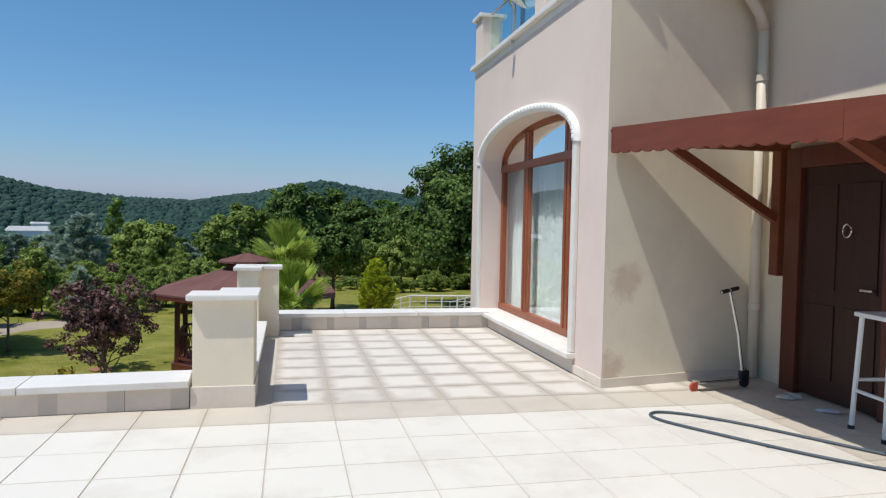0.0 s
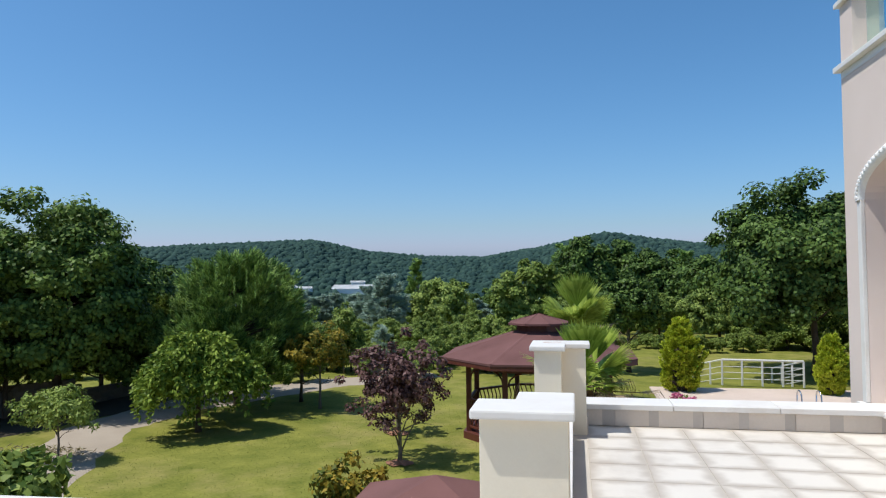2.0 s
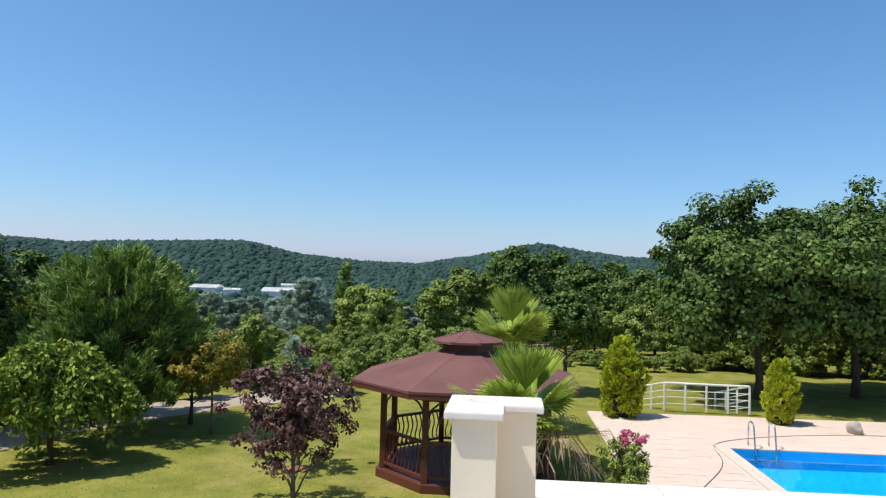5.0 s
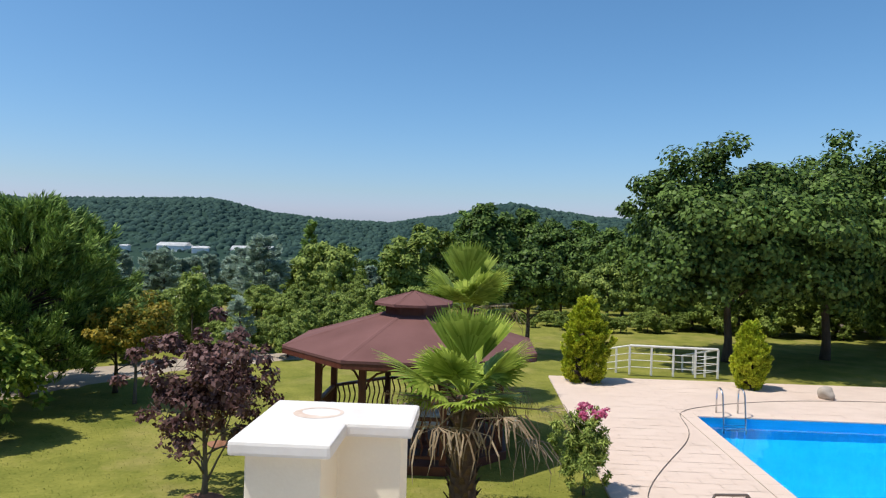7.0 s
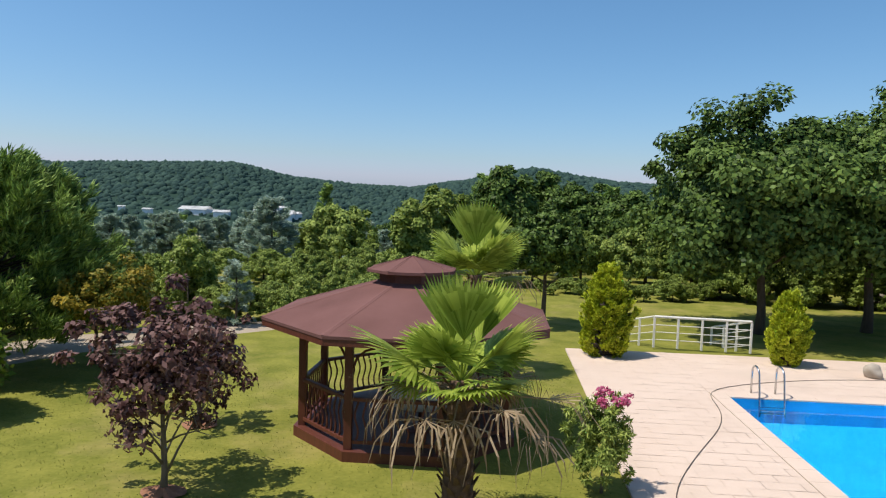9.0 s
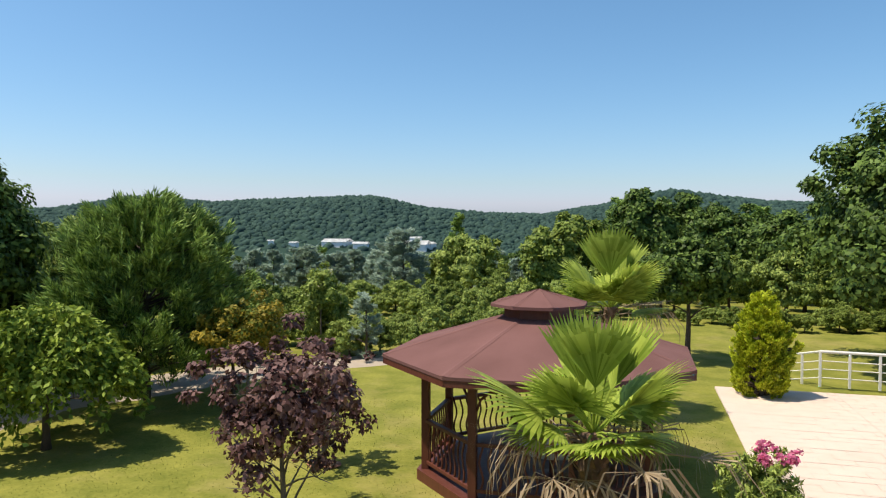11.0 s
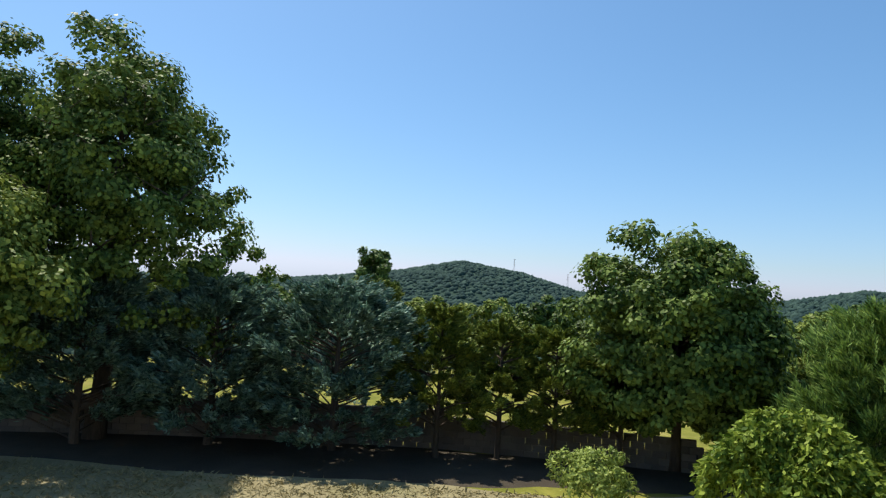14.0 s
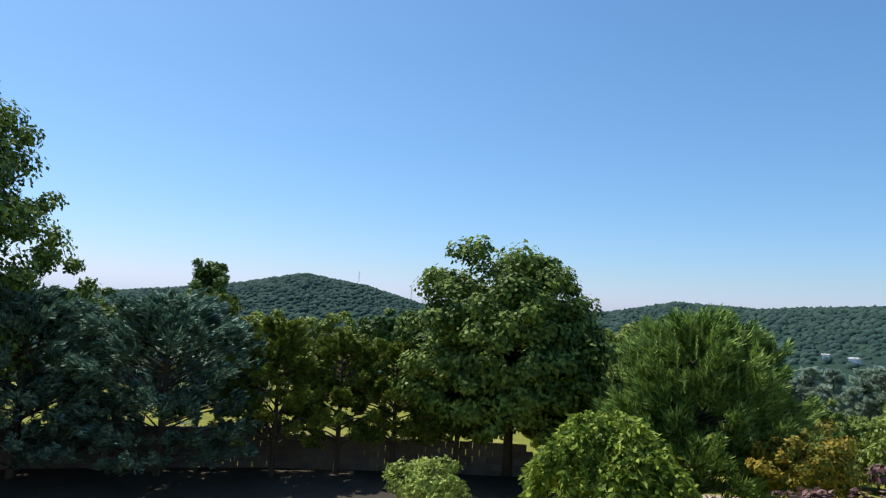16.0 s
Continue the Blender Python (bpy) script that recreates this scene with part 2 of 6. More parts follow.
M_BARK = pbr("rough_bark", (0.05, 0.037, 0.026), (0.13, 0.10, 0.075), scale=5, fine=30, rough=0.95, bump=0.8, depth=0.03, stretch=(3, 3, 0.7))
M_GREYBARK = pbr("grey_bark", (0.10, 0.085, 0.07), (0.2, 0.175, 0.15), scale=5, fine=30, rough=0.95, bump=0.5, depth=0.01, stretch=(3, 3, 0.7))
M_PALMBARK = pbr("fibrous_palm_trunk", (0.07, 0.04, 0.025), (0.2, 0.125, 0.075), scale=8, fine=50, rough=0.95, bump=0.7, depth=0.02, island=0.5)
M_OAK = leafy("oak_leaf", (0.018, 0.042, 0.009), (0.155, 0.235, 0.05), trans=0.16)
M_OAKLIGHT = leafy("light_oak_leaf", (0.07, 0.12, 0.02), (0.30, 0.37, 0.08), trans=0.22)
M_MIDOAK = leafy("green_oak_leaf", (0.03, 0.065, 0.012), (0.22, 0.31, 0.065), trans=0.2)
M_MAPLE = leafy("purple_maple_leaf", (0.045, 0.018, 0.016), (0.27, 0.155, 0.14), trans=0.15)
M_WEEP = leafy("weeping_leaf", (0.06, 0.12, 0.015), (0.36, 0.45, 0.075), trans=0.22)
M_PINE = leafy("pine_needle", (0.04, 0.10, 0.025), (0.38, 0.52, 0.135), trans=0.14)
M_CEDAR = leafy("blue_cedar_needle", (0.028, 0.075, 0.048), (0.27, 0.41, 0.30), trans=0.08)
M_SPRUCE = leafy("blue_spruce_needle", (0.20, 0.28, 0.22), (0.48, 0.58, 0.46), trans=0.2)
M_CYPRESS = leafy("yellow_green_cypress", (0.23, 0.30, 0.012), (0.62, 0.66, 0.06), trans=0.15)
M_JUNIPER = leafy("olive_juniper", (0.05, 0.095, 0.016), (0.31, 0.36, 0.07), trans=0.12)
M_PHOTINIA = leafy("orange_photinia_leaf", (0.08, 0.12, 0.018), (0.46, 0.32, 0.045), trans=0.25)
M_SHRUB = leafy("shrub_leaf", (0.075, 0.13, 0.025), (0.42, 0.50, 0.12), trans=0.25)
M_PALM = leafy("palm_frond", (0.17, 0.25, 0.03), (0.46, 0.55, 0.10), trans=0.35, rough=0.4)
M_PALMDEAD = leafy("dry_palm_frond", (0.22, 0.15, 0.085), (0.46, 0.36, 0.24), trans=0.2, rough=0.8)
M_FLOWER = leafy("pink_oleander_flower", (0.55, 0.08, 0.2), (0.75, 0.25, 0.4))
M_CREAMFLOWER = leafy("cream_flower", (0.75, 0.68, 0.45), (0.8, 0.77, 0.6))
# hill leaf and hill ground: blue distance haze is mixed into both base colours
M_FARLEAF = pbr("hazed_far_woodland", (0.018, 0.042, 0.040), (0.050, 0.090, 0.068), scale=0.05, fine=0.6, rough=0.9, bump=0.3, depth=1.0, island=0.8, spec=0.1)
M_FORESTFLOOR = pbr("hazed_woodland_ground", (0.013, 0.034, 0.026), (0.034, 0.065, 0.044), scale=0.03, fine=0.4, rough=0.95, bump=0.6, depth=1.0, spec=0.1)
M_GROUND = pbr("lawn_and_field", (0.07, 0.098, 0.012), (0.31, 0.29, 0.062), scale=1.1, fine=14, rough=0.95, bump=0.7, depth=0.04, stain=(0.34, 0.275, 0.10), stain_scale=0.5, stain_amount=0.7, spec=0.1)
M_GRASS = leafy("grass_blade", (0.09, 0.125, 0.02), (0.28, 0.29, 0.075), trans=0.3)
M_HAY = leafy("cut_dry_grass", (0.19, 0.165, 0.075), (0.37, 0.32, 0.165), trans=0.1)
M_DRY = pbr("dry_meadow", (0.19, 0.165, 0.08), (0.34, 0.295, 0.16), scale=0.8, fine=12, rough=0.95, bump=0.9, depth=0.06, stain=(0.17, 0.19, 0.06), stain_scale=0.5, stain_amount=0.6)
M_PATH = pbr("gravel_path", (0.31, 0.25, 0.19), (0.45, 0.375, 0.295), scale=0.8, fine=30, rough=0.95, bump=0.7, depth=0.03)
# near-black ground colour that stands in for shade under the wall trees
M_GROUNDSHADE = pbr("tree_shade_ground", (0.028, 0.022, 0.014), (0.075, 0.06, 0.037), scale=1.2, fine=18, rough=0.95, bump=0.8, depth=0.04)
M_SOIL = pbr("red_brown_soil", (0.20, 0.09, 0.05), (0.34, 0.17, 0.10), scale=3, fine=25, rough=0.95, bump=0.8, depth=0.03)
M_DECK = pbr("sandstone_paver", (0.60, 0.465, 0.375), (0.685, 0.55, 0.455), scale=0.7, fine=30, rough=0.8, bump=0.15, depth=0.004, island=0.14, stain=(0.47, 0.38, 0.30), stain_scale=0.6, stain_amount=0.35)
M_DECKJOINT = pbr("paver_joint", (0.57, 0.465, 0.38), (0.64, 0.53, 0.44), scale=1, fine=30, rough=0.95, bump=0.1)
M_POOLTILE = pbr("blue_pool_mosaic", (0.0, 0.27, 0.62), (0.01, 0.42, 0.80), scale=0.5, fine=14, rough=0.3, bump=0.0)
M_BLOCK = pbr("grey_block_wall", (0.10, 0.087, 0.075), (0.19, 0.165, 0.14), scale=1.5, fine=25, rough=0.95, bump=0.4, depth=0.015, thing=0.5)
M_STONE = pbr("field_stone", (0.28, 0.24, 0.19), (0.48, 0.42, 0.35), scale=3, fine=25, rough=0.95, bump=0.5, depth=0.02, island=0.7)
M_SHEET = pbr("pale_sheet_roof", (0.68, 0.68, 0.67), (0.8, 0.8, 0.79), scale=0.1, fine=1, rough=0.5, bump=0.05)
M_CLOTH = pbr("pale_blue_tablecloth", (0.45, 0.5, 0.55), (0.6, 0.64, 0.68), scale=3, fine=40, rough=0.9, bump=0.2)


def clear(name, tint, ior, rough):
    m = bpy.data.materials.new(name)
    m.use_nodes = True
    b = m.node_tree.nodes["Principled BSDF"]
    b.inputs["Base Color"].default_value = (*tint, 1)
    b.inputs["Transmission Weight"].default_value, b.inputs["IOR"].default_value, b.inputs["Roughness"].default_value = 1.0, ior, rough
    return m


M_GLASS = clear("window_glass", (0.93, 0.97, 0.97), 1.5, 0.0)
M_GREENGLASS = clear("greenish_balcony_glass", (0.62, 0.86, 0.84), 1.5, 0.02)
M_WATER = clear("pool_water", (0.75, 0.95, 1.0), 1.33, 0.02)
_wn = M_WATER.node_tree
_wt, _wb = _wn.nodes.new("ShaderNodeTexNoise"), _wn.nodes.new("ShaderNodeBump")
_wt.inputs["Scale"].default_value = 2.5
_wb.inputs["Strength"].default_value, _wb.inputs["Distance"].default_value = 0.15, 0.02
_wn.links.new(_wn.nodes.new("ShaderNodeNewGeometry").outputs["Position"], _wt.inputs["Vector"])
_wn.links.new(_wt.outputs["Fac"], _wb.inputs["Height"])
_wn.links.new(_wb.outputs[0], _wn.nodes["Principled BSDF"].inputs["Normal"])


# ---- builders ----
def link_mesh(name, verts, faces, material, parent=None, label="", smooth=False):
    me = bpy.data.meshes.new(name)
    me.from_pydata([tuple(v) for v in verts], [], [tuple(f) for f in faces])
    me.materials.append(material)
    if smooth:
        me.shade_smooth()
    ob = new(name, me)
    if parent:
        ob.parent = parent
    if label:
        ob["label"] = label
    return ob


def quads(name, v, material, parent=None, label="", n=4):
    """Many loose faces of n corners each, from an array of (count * n, 3) places."""
    me = bpy.data.meshes.new(name)
    v = np.ascontiguousarray(v, dtype=np.float32).reshape(-1, 3)
    c = len(v) // n
    me.vertices.add(len(v))
    me.vertices.foreach_set("co", v.ravel())
    me.loops.add(len(v))
    me.loops.foreach_set("vertex_index", np.arange(len(v), dtype=np.int32))
    me.polygons.add(c)
    me.polygons.foreach_set("loop_start", np.arange(c, dtype=np.int32) * n)
    me.update(calc_edges=True)
    me.materials.append(material)
    ob = new(name, me)
    if parent:
        ob.parent = parent
    if label:
        ob["label"] = label
    return ob


def part(name, bm, material, parent=None, label="", smooth=False):
    me = bpy.data.meshes.new(name)
    bm.to_mesh(me)
    bm.free()
    me.materials.append(material)
    if smooth:
        me.shade_smooth()
    ob = new(name, me)
    if parent:
        ob.parent = parent
    if label:
        ob["label"] = label
    return ob


def share(name, ob, m, parent):
    """Another object on the mesh of ob, at m."""
    o = new(name, ob.data)
    o.parent = parent
    o.matrix_basis = m
    return o


def thing(name, label, category, at=(0, 0, 0), rz=0, group="", kind=""):
    e = new(name)
    e.empty_display_size = 0.2
    e.matrix_basis = pose(*at, 0, 0, rz)
    return tagged(e, label, category, group, kind)


def box(x0, x1, y0, y1, z0, z1, bevel=0.0, bm=None):
    bm = bm or bmesh.new()
    r = bmesh.ops.create_cube(bm, size=1.0, matrix=Matrix.LocRotScale(((x0 + x1) / 2, (y0 + y1) / 2, (z0 + z1) / 2), None, (abs(x1 - x0), abs(y1 - y0), abs(z1 - z0))))
    if bevel:
        es = list({e for v in r["verts"] for e in v.link_edges})
        bmesh.ops.bevel(bm, geom=es, offset=bevel, segments=2, affect="EDGES", profile=0.6)
    return bm


def prism(outline, z0, z1, bevel=0.0):
    """An upright prism on an outline of (x, y)."""
    bm = bmesh.new()
    lo = [bm.verts.new((x, y, z0)) for x, y in outline]
    hi = [bm.verts.new((x, y, z1)) for x, y in outline]
    bm.faces.new(lo[::-1])
    bm.faces.new(hi)
    k = len(outline)
    for i in range(k):
        bm.faces.new((lo[i], lo[(i + 1) % k], hi[(i + 1) % k], hi[i]))
    bmesh.ops.recalc_face_normals(bm, faces=bm.faces)
    if bevel:
        bmesh.ops.bevel(bm, geom=list(bm.edges), offset=bevel, segments=2, affect="EDGES", profile=0.6)
    return bm


def tube(points, radii, sides=8, bm=None, cap=True):
    """A tapered tube along points."""
    bm = bm or bmesh.new()
    pts = [Vector(p) for p in points]
    if not hasattr(radii, "__len__"):
        radii = [radii] * len(pts)
    rings = []
    up = Vector((0.13, 0.21, 0.97))
    for i, p in enumerate(pts):
        d = (pts[min(i + 1, len(pts) - 1)] - pts[max(i - 1, 0)]).normalized()
        a = d.cross(up)
        if a.length < 0.05:
            a = d.cross(Vector((1, 0, 0)))
        a.normalize()
        b = d.cross(a)
        rings.append([bm.verts.new(p + radii[i] * (math.cos(k * 2 * math.pi / sides) * a + math.sin(k * 2 * math.pi / sides) * b)) for k in range(sides)])
    for r, s in zip(rings, rings[1:]):
        for k in range(sides):
            bm.faces.new((r[k], r[(k + 1) % sides], s[(k + 1) % sides], s[k]))
    if cap:
        bm.faces.new(rings[0][::-1])
        bm.faces.new(rings[-1])
    return bm


def lathe(profile, sides=16, bm=None, at=(0, 0, 0)):
    """A turned shape from (radius, z) pairs."""
    bm = bm or bmesh.new()
    rings = [[bm.verts.new((at[0] + r * math.cos(k * 2 * math.pi / sides), at[1] + r * math.sin(k * 2 * math.pi / sides), at[2] + z)) for k in range(sides)] for r, z in profile]
    for a, b in zip(rings, rings[1:]):
        for k in range(sides):
            bm.faces.new((a[k], a[(k + 1) % sides], b[(k + 1) % sides], b[k]))
    bm.faces.new(rings[0][::-1])
    bm.faces.new(rings[-1])
    return bm


# ---- foliage ----
RNG = np.random.default_rng(7)


def unit(n):
    v = RNG.normal(size=(n, 3))
    return v / np.linalg.norm(v, axis=1, keepdims=True)


def leaf_quads(at, way, length, width, up=None):
    """A pointed leaf of four corners at each place, along way."""
    n = len(at)
    side = np.cross(way, unit(n) if up is None else up)
    side /= np.linalg.norm(side, axis=1, keepdims=True) + 1e-9
    nrm = np.cross(way, side)
    ln = (length * RNG.uniform(0.65, 1.25, n))[:, None]
    wd = (width * RNG.uniform(0.7, 1.2, n))[:, None]
    v = np.empty((n, 4, 3))
    v[:, 0] = at
    v[:, 1] = at + way * ln * 0.5 + side * wd * 0.5 + nrm * wd * 0.12
    v[:, 2] = at + way * ln
    v[:, 3] = at + way * ln * 0.5 - side * wd * 0.5 + nrm * wd * 0.12
    return v.reshape(-1, 3)


def lumpy(d, seed, amount):
    """An uneven radius for each direction."""
    r = np.random.default_rng(seed)
    a = r.normal(size=(7, 3)) * 2.6
    ph = r.uniform(0, 6.3, 7)
    return 1 + amount * np.sin(d @ a.T + ph).mean(axis=1) * 2.2


def crown_clumps(n, size, centre, seed, hollow=0.35, uneven=0.3, low=-0.75):
    """Places of leaf clumps within an uneven egg, denser towards its skin."""
    d = unit(n * 3)
    d = d[d[:, 2] > low][:n]
    r = np.power(RNG.uniform(hollow ** 2, 1, len(d)), 0.5) * lumpy(d, seed, uneven)
    return d * r[:, None] * np.array(size) + np.array(centre), d


def clump_leaves(clumps, dirs, per, radius, length, width, out=0.6, up=0.15):
    c = np.repeat(clumps, per, axis=0)
    o = np.repeat(dirs, per, axis=0)
    j = unit(len(c))
    size = np.repeat(RNG.uniform(0.55, 1.25, len(clumps)), per)
    at = c + j * (radius * size * np.power(RNG.uniform(0, 1, len(c)), 0.4))[:, None] * np.array((1, 1, 0.7))
    face = j * 0.75 + o * 0.35 + unit(len(c)) * 0.45 + np.array((0, 0, 0.25))
    face /= np.linalg.norm(face, axis=1, keepdims=True)
    w = j * 0.5 + o * out * 0.6 + unit(len(c)) * 0.8 + np.array((0, 0, up - 0.1))
    w -= face * (w * face).sum(axis=1, keepdims=True)
    w /= np.linalg.norm(w, axis=1, keepdims=True) + 1e-9
    return leaf_quads(at, w, length, width, face)


def limbs(height, crown_at, crown_size, r0, count, seed, fork=0.35, lean=(0, 0)):
    """Trunk and limbs that reach into the crown, joined in one mesh."""
    r = random.Random(seed)
    bm = bmesh.new()
    top = Vector((crown_at[0] + lean[0], crown_at[1] + lean[1], height * 0.8))
    pts = [Vector((r.uniform(-1, 1) * 0.05 * height * f * (1 - f), r.uniform(-1, 1) * 0.05 * height * f * (1 - f), 0)) + Vector((0, 0, 0)).lerp(top, f) for f in (0, 0.12, 0.3, 0.5, 0.7, 0.88, 1)]
    tube(pts, [r0 * 1.35, r0, r0 * 0.85, r0 * 0.62, r0 * 0.42, r0 * 0.25, r0 * 0.1], 9, bm)
    for i in range(count):
        f = fork + (0.85 - fork) * i / max(1, count - 1)
        base = Vector((0, 0, 0)).lerp(top, f)
        a = i * 2.4 + r.uniform(-0.5, 0.5)
        reach = Vector((math.cos(a) * crown_size[0] * r.uniform(0.5, 0.85), math.sin(a) * crown_size[1] * r.uniform(0.5, 0.85), crown_size[2] * r.uniform(0.1, 0.75) * (1.1 - f)))
        mid = base + reach * 0.5 + Vector((r.uniform(-0.1, 0.1), r.uniform(-0.1, 0.1), 0.12)) * reach.length
        rr = r0 * (0.5 - 0.35 * f)
        tube([base, base.lerp(mid, 0.5) + Vector((0, 0, 0.03 * reach.length)), mid, base + reach], [rr, rr * 0.8, rr * 0.55, rr * 0.15], 6, bm)
        for k in range(3):
            s = mid + (base + reach - mid) * r.uniform(0, 0.7)
            e = s + Vector((r.uniform(-1, 1), r.uniform(-1, 1), r.uniform(0.1, 0.9))) * reach.length * 0.35
            tube([s, s.lerp(e, 0.5) + Vector((0, 0, 0.02)), e], [rr * 0.4, rr * 0.28, rr * 0.08], 5, bm)
    return bm


def broad_tree(name, label, at, height, width, leaf, bark=None, clumps=260, per=90, length=0.2, wide=0.13, low=0.25, seed=1, trunk=0.16, count=9, category="tree", group="", uneven=0.3, radius=None, hollow=0.35, rz=0, lean=(0, 0)):
    e = thing(name, label, category, at, rz, group)
    base = height * low
    size = (width / 2 * 0.88, width / 2 * 0.88, (height - base) / 2 * 0.92)
    centre = (lean[0], lean[1], base + (height - base) / 2)
    part("trunk", limbs(height, centre, size, trunk, count, seed), bark or M_BARK, e, smooth=True)
    c, d = crown_clumps(clumps, size, centre, seed, hollow, uneven)
    quads("crown", clump_leaves(c, d, per, radius or width * 0.085, length, wide), leaf, e)
    return e


# ---- ground, hills and water ----
PROFILE = [(-180, 1.2), (-120, 1.4), (-90, 1.1), (-84, 1.45), (-76, 2.4), (-70, 3.6), (-65, 2.9), (-60, 1.6), (-52, 1.4), (-45, 1.7), (-40, 2.6), (-34, 2.3), (-27, 2.67), (-21.5, 2.87), (-17, 1.95), (-12, 1.51), (-7.5, 1.43), (-3, 2.1), (2.5, 3.23), (9, 2.28), (18, 1.78), (40, 1.38), (90, 0.9), (180, 0.7)]


def ridge(x, y):
    az = np.degrees(np.arctan2(x, y))
    a, e = zip(*PROFILE)
    return np.interp(az, a, e)


def smooth(a, b, v):
    t = np.clip((v - a) / (b - a), 0, 1)
    return t * t * (3 - 2 * t)


CREST = 850.0


def ground_z(x, y):
    """Height of the land: a flat garden, a falling valley and wooded hills."""
    x, y = np.asarray(x, float), np.asarray(y, float)
    r = np.hypot(x, y - 8)
    el = ridge(x, y - 8)
    crest = 1.5 + CREST * np.tan(np.radians(el)) - 5.0
    z = GZ - 0.04 - 8.0 * smooth(40, 120, r) - 9.0 * smooth(90, 240, r)
    z = z + (crest - z) * np.power(smooth(270, CREST, r), 0.8)
    z = z - (crest + 20) * 0.7 * smooth(CREST, 2600, r)
    z = z + 0.05 * np.sin(x * 0.31) * np.cos(y * 0.27) * smooth(6, 20, r)
    pool = (x > 5.2) & (x < 18.0) & (y > 18.5) & (y < 25.0)
    return np.where(pool, GZ - 2.4, z)


def axis_steps():
    a = list(np.arange(0, 36.01, 0.75))
    s = 0.75
    while a[-1] < 4200:
        s *= 1.085
        a.append(a[-1] + s)
    return np.array([-v for v in a[:0:-1]] + a)


gx = axis_steps()
gy = axis_steps() + 12.0
GX, GY = np.meshgrid(gx, gy)
GZS = ground_z(GX, GY)
nx = len(gx)
idx = np.arange(GX.size).reshape(GX.shape)
gf = np.stack([idx[:-1, :-1], idx[:-1, 1:], idx[1:, 1:], idx[1:, :-1]], axis=-1).reshape(-1, 4)
ground = link_mesh("ground", np.stack([GX, GY, GZS], axis=-1).reshape(-1, 3), gf, M_GROUND, smooth=True)
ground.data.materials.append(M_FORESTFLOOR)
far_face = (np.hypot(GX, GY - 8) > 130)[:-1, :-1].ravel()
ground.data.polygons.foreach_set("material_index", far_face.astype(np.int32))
tagged(ground, "green mown lawn running out into fields and hills", "ground", kind="structure")


def strip(name, centre, material, label, category, lift=0.012):
    """A path or patch laid on the ground along (x, y, half width) marks."""
    pts = []
    for (x0, y0, w0), (x1, y1, w1) in zip(centre, centre[1:]):
        for k in range(8):
            f = k / 8
            pts.append((x0 + (x1 - x0) * f, y0 + (y1 - y0) * f, w0 + (w1 - w0) * f))
    pts.append(centre[-1])
    v, f = [], []
    r = random.Random(5)
    for i, (x, y, w) in enumerate(pts):
        a, b = pts[max(i - 1, 0)], pts[min(i + 1, len(pts) - 1)]
        d = Vector((b[0] - a[0], b[1] - a[1], 0)).normalized()
        s = Vector((-d.y, d.x, 0))
        for k in range(5):
            o = (k / 2 - 1) * (w + (r.uniform(-0.12, 0.12) if k in (0, 4) else 0))
            px, py = x + s.x * o, y + s.y * o
            v.append((px, py, float(ground_z(px, py)) + (lift if k in (1, 2, 3) else -0.02) + 0.02))
        if i:
            for k in range(4):
                q = (i - 1) * 5 + k
                f.append((q, q + 1, q + 6, q + 5))
    return tagged(link_mesh(name, v, f, material, smooth=True), label, category, kind="structure")


strip("path", [(-6.5, 6.0, 0.9), (-9.2, 11.0, 0.9), (-12.2, 17.0, 0.95), (-13.4, 20.2, 1.0), (-13.2, 23.0, 1.1), (-11.7, 26.0, 1.25), (-9.8, 29.0, 1.1), (-6.0, 31.5, 0.7)], M_PATH, "pale gravel garden path winding through the lawn", "path")
strip("dry_meadow_patch", [(-22, 0.5, 5.0), (-16.0, 7.5, 3.6), (-14.6, 13.4, 2.6), (-13.6, 17.2, 1.3)], M_DRY, "patch of dry straw-coloured cut grass", "dry grass", lift=0.02)


# the trees' shade along the wall, laid on the lawn as a dark strip
strip("leaf_litter", [(-27, -4, 3.6), (-22.6, 3.0, 3.4), (-20.6, 8.2, 3.1), (-18.9, 14.0, 2.4), (-17.0, 18.8, 1.6), (-15.2, 22.6, 1.2), (-14.8, 26.5, 1.0)], M_GROUNDSHADE, "dark ground strip along the wall, coloured as tree shade", "soil", lift=0.03)
# far woodland on the hills: one object of many small crowns
def ico():
    bm = bmesh.new()
    bmesh.ops.create_icosphere(bm, subdivisions=1, radius=1)
    v = np.array([x.co for x in bm.verts])
    f = np.array([[q.index for q in p.verts] for p in bm.faces])
    bm.free()
    return v, f


ICO_V, ICO_F = ico()


def crowns(name, places, sizes, material, label, category, tall=1.0):
    n = len(places)
    k = len(ICO_V)
    v = np.empty((n, k, 3), dtype=np.float32)
    for i in range(n):
        q = ICO_V * (1 + 0.45 * (RNG.uniform(0, 1, (k, 1)) - 0.4))
        v[i] = q * sizes[i] * np.array((1, 1, 0.95 * tall)) + places[i]
    keep = ICO_F[(ICO_V[ICO_F][:, :, 2].mean(axis=1) > -0.35)]
    f = (keep[None] + (np.arange(n) * k)[:, None, None]).reshape(-1, 3)
    me = bpy.data.meshes.new(name)
    me.vertices.add(n * k)
    me.vertices.foreach_set("co", v.ravel())
    me.loops.add(f.size)
    me.loops.foreach_set("vertex_index", f.ravel().astype(np.int32))
    me.polygons.add(len(f))
    me.polygons.foreach_set("loop_start", np.arange(len(f), dtype=np.int32) * 3)
    me.update(calc_edges=True)
    me.validate()
    me.materials.append(material)
    return tagged(new(name, me), label, category, kind="stuff")


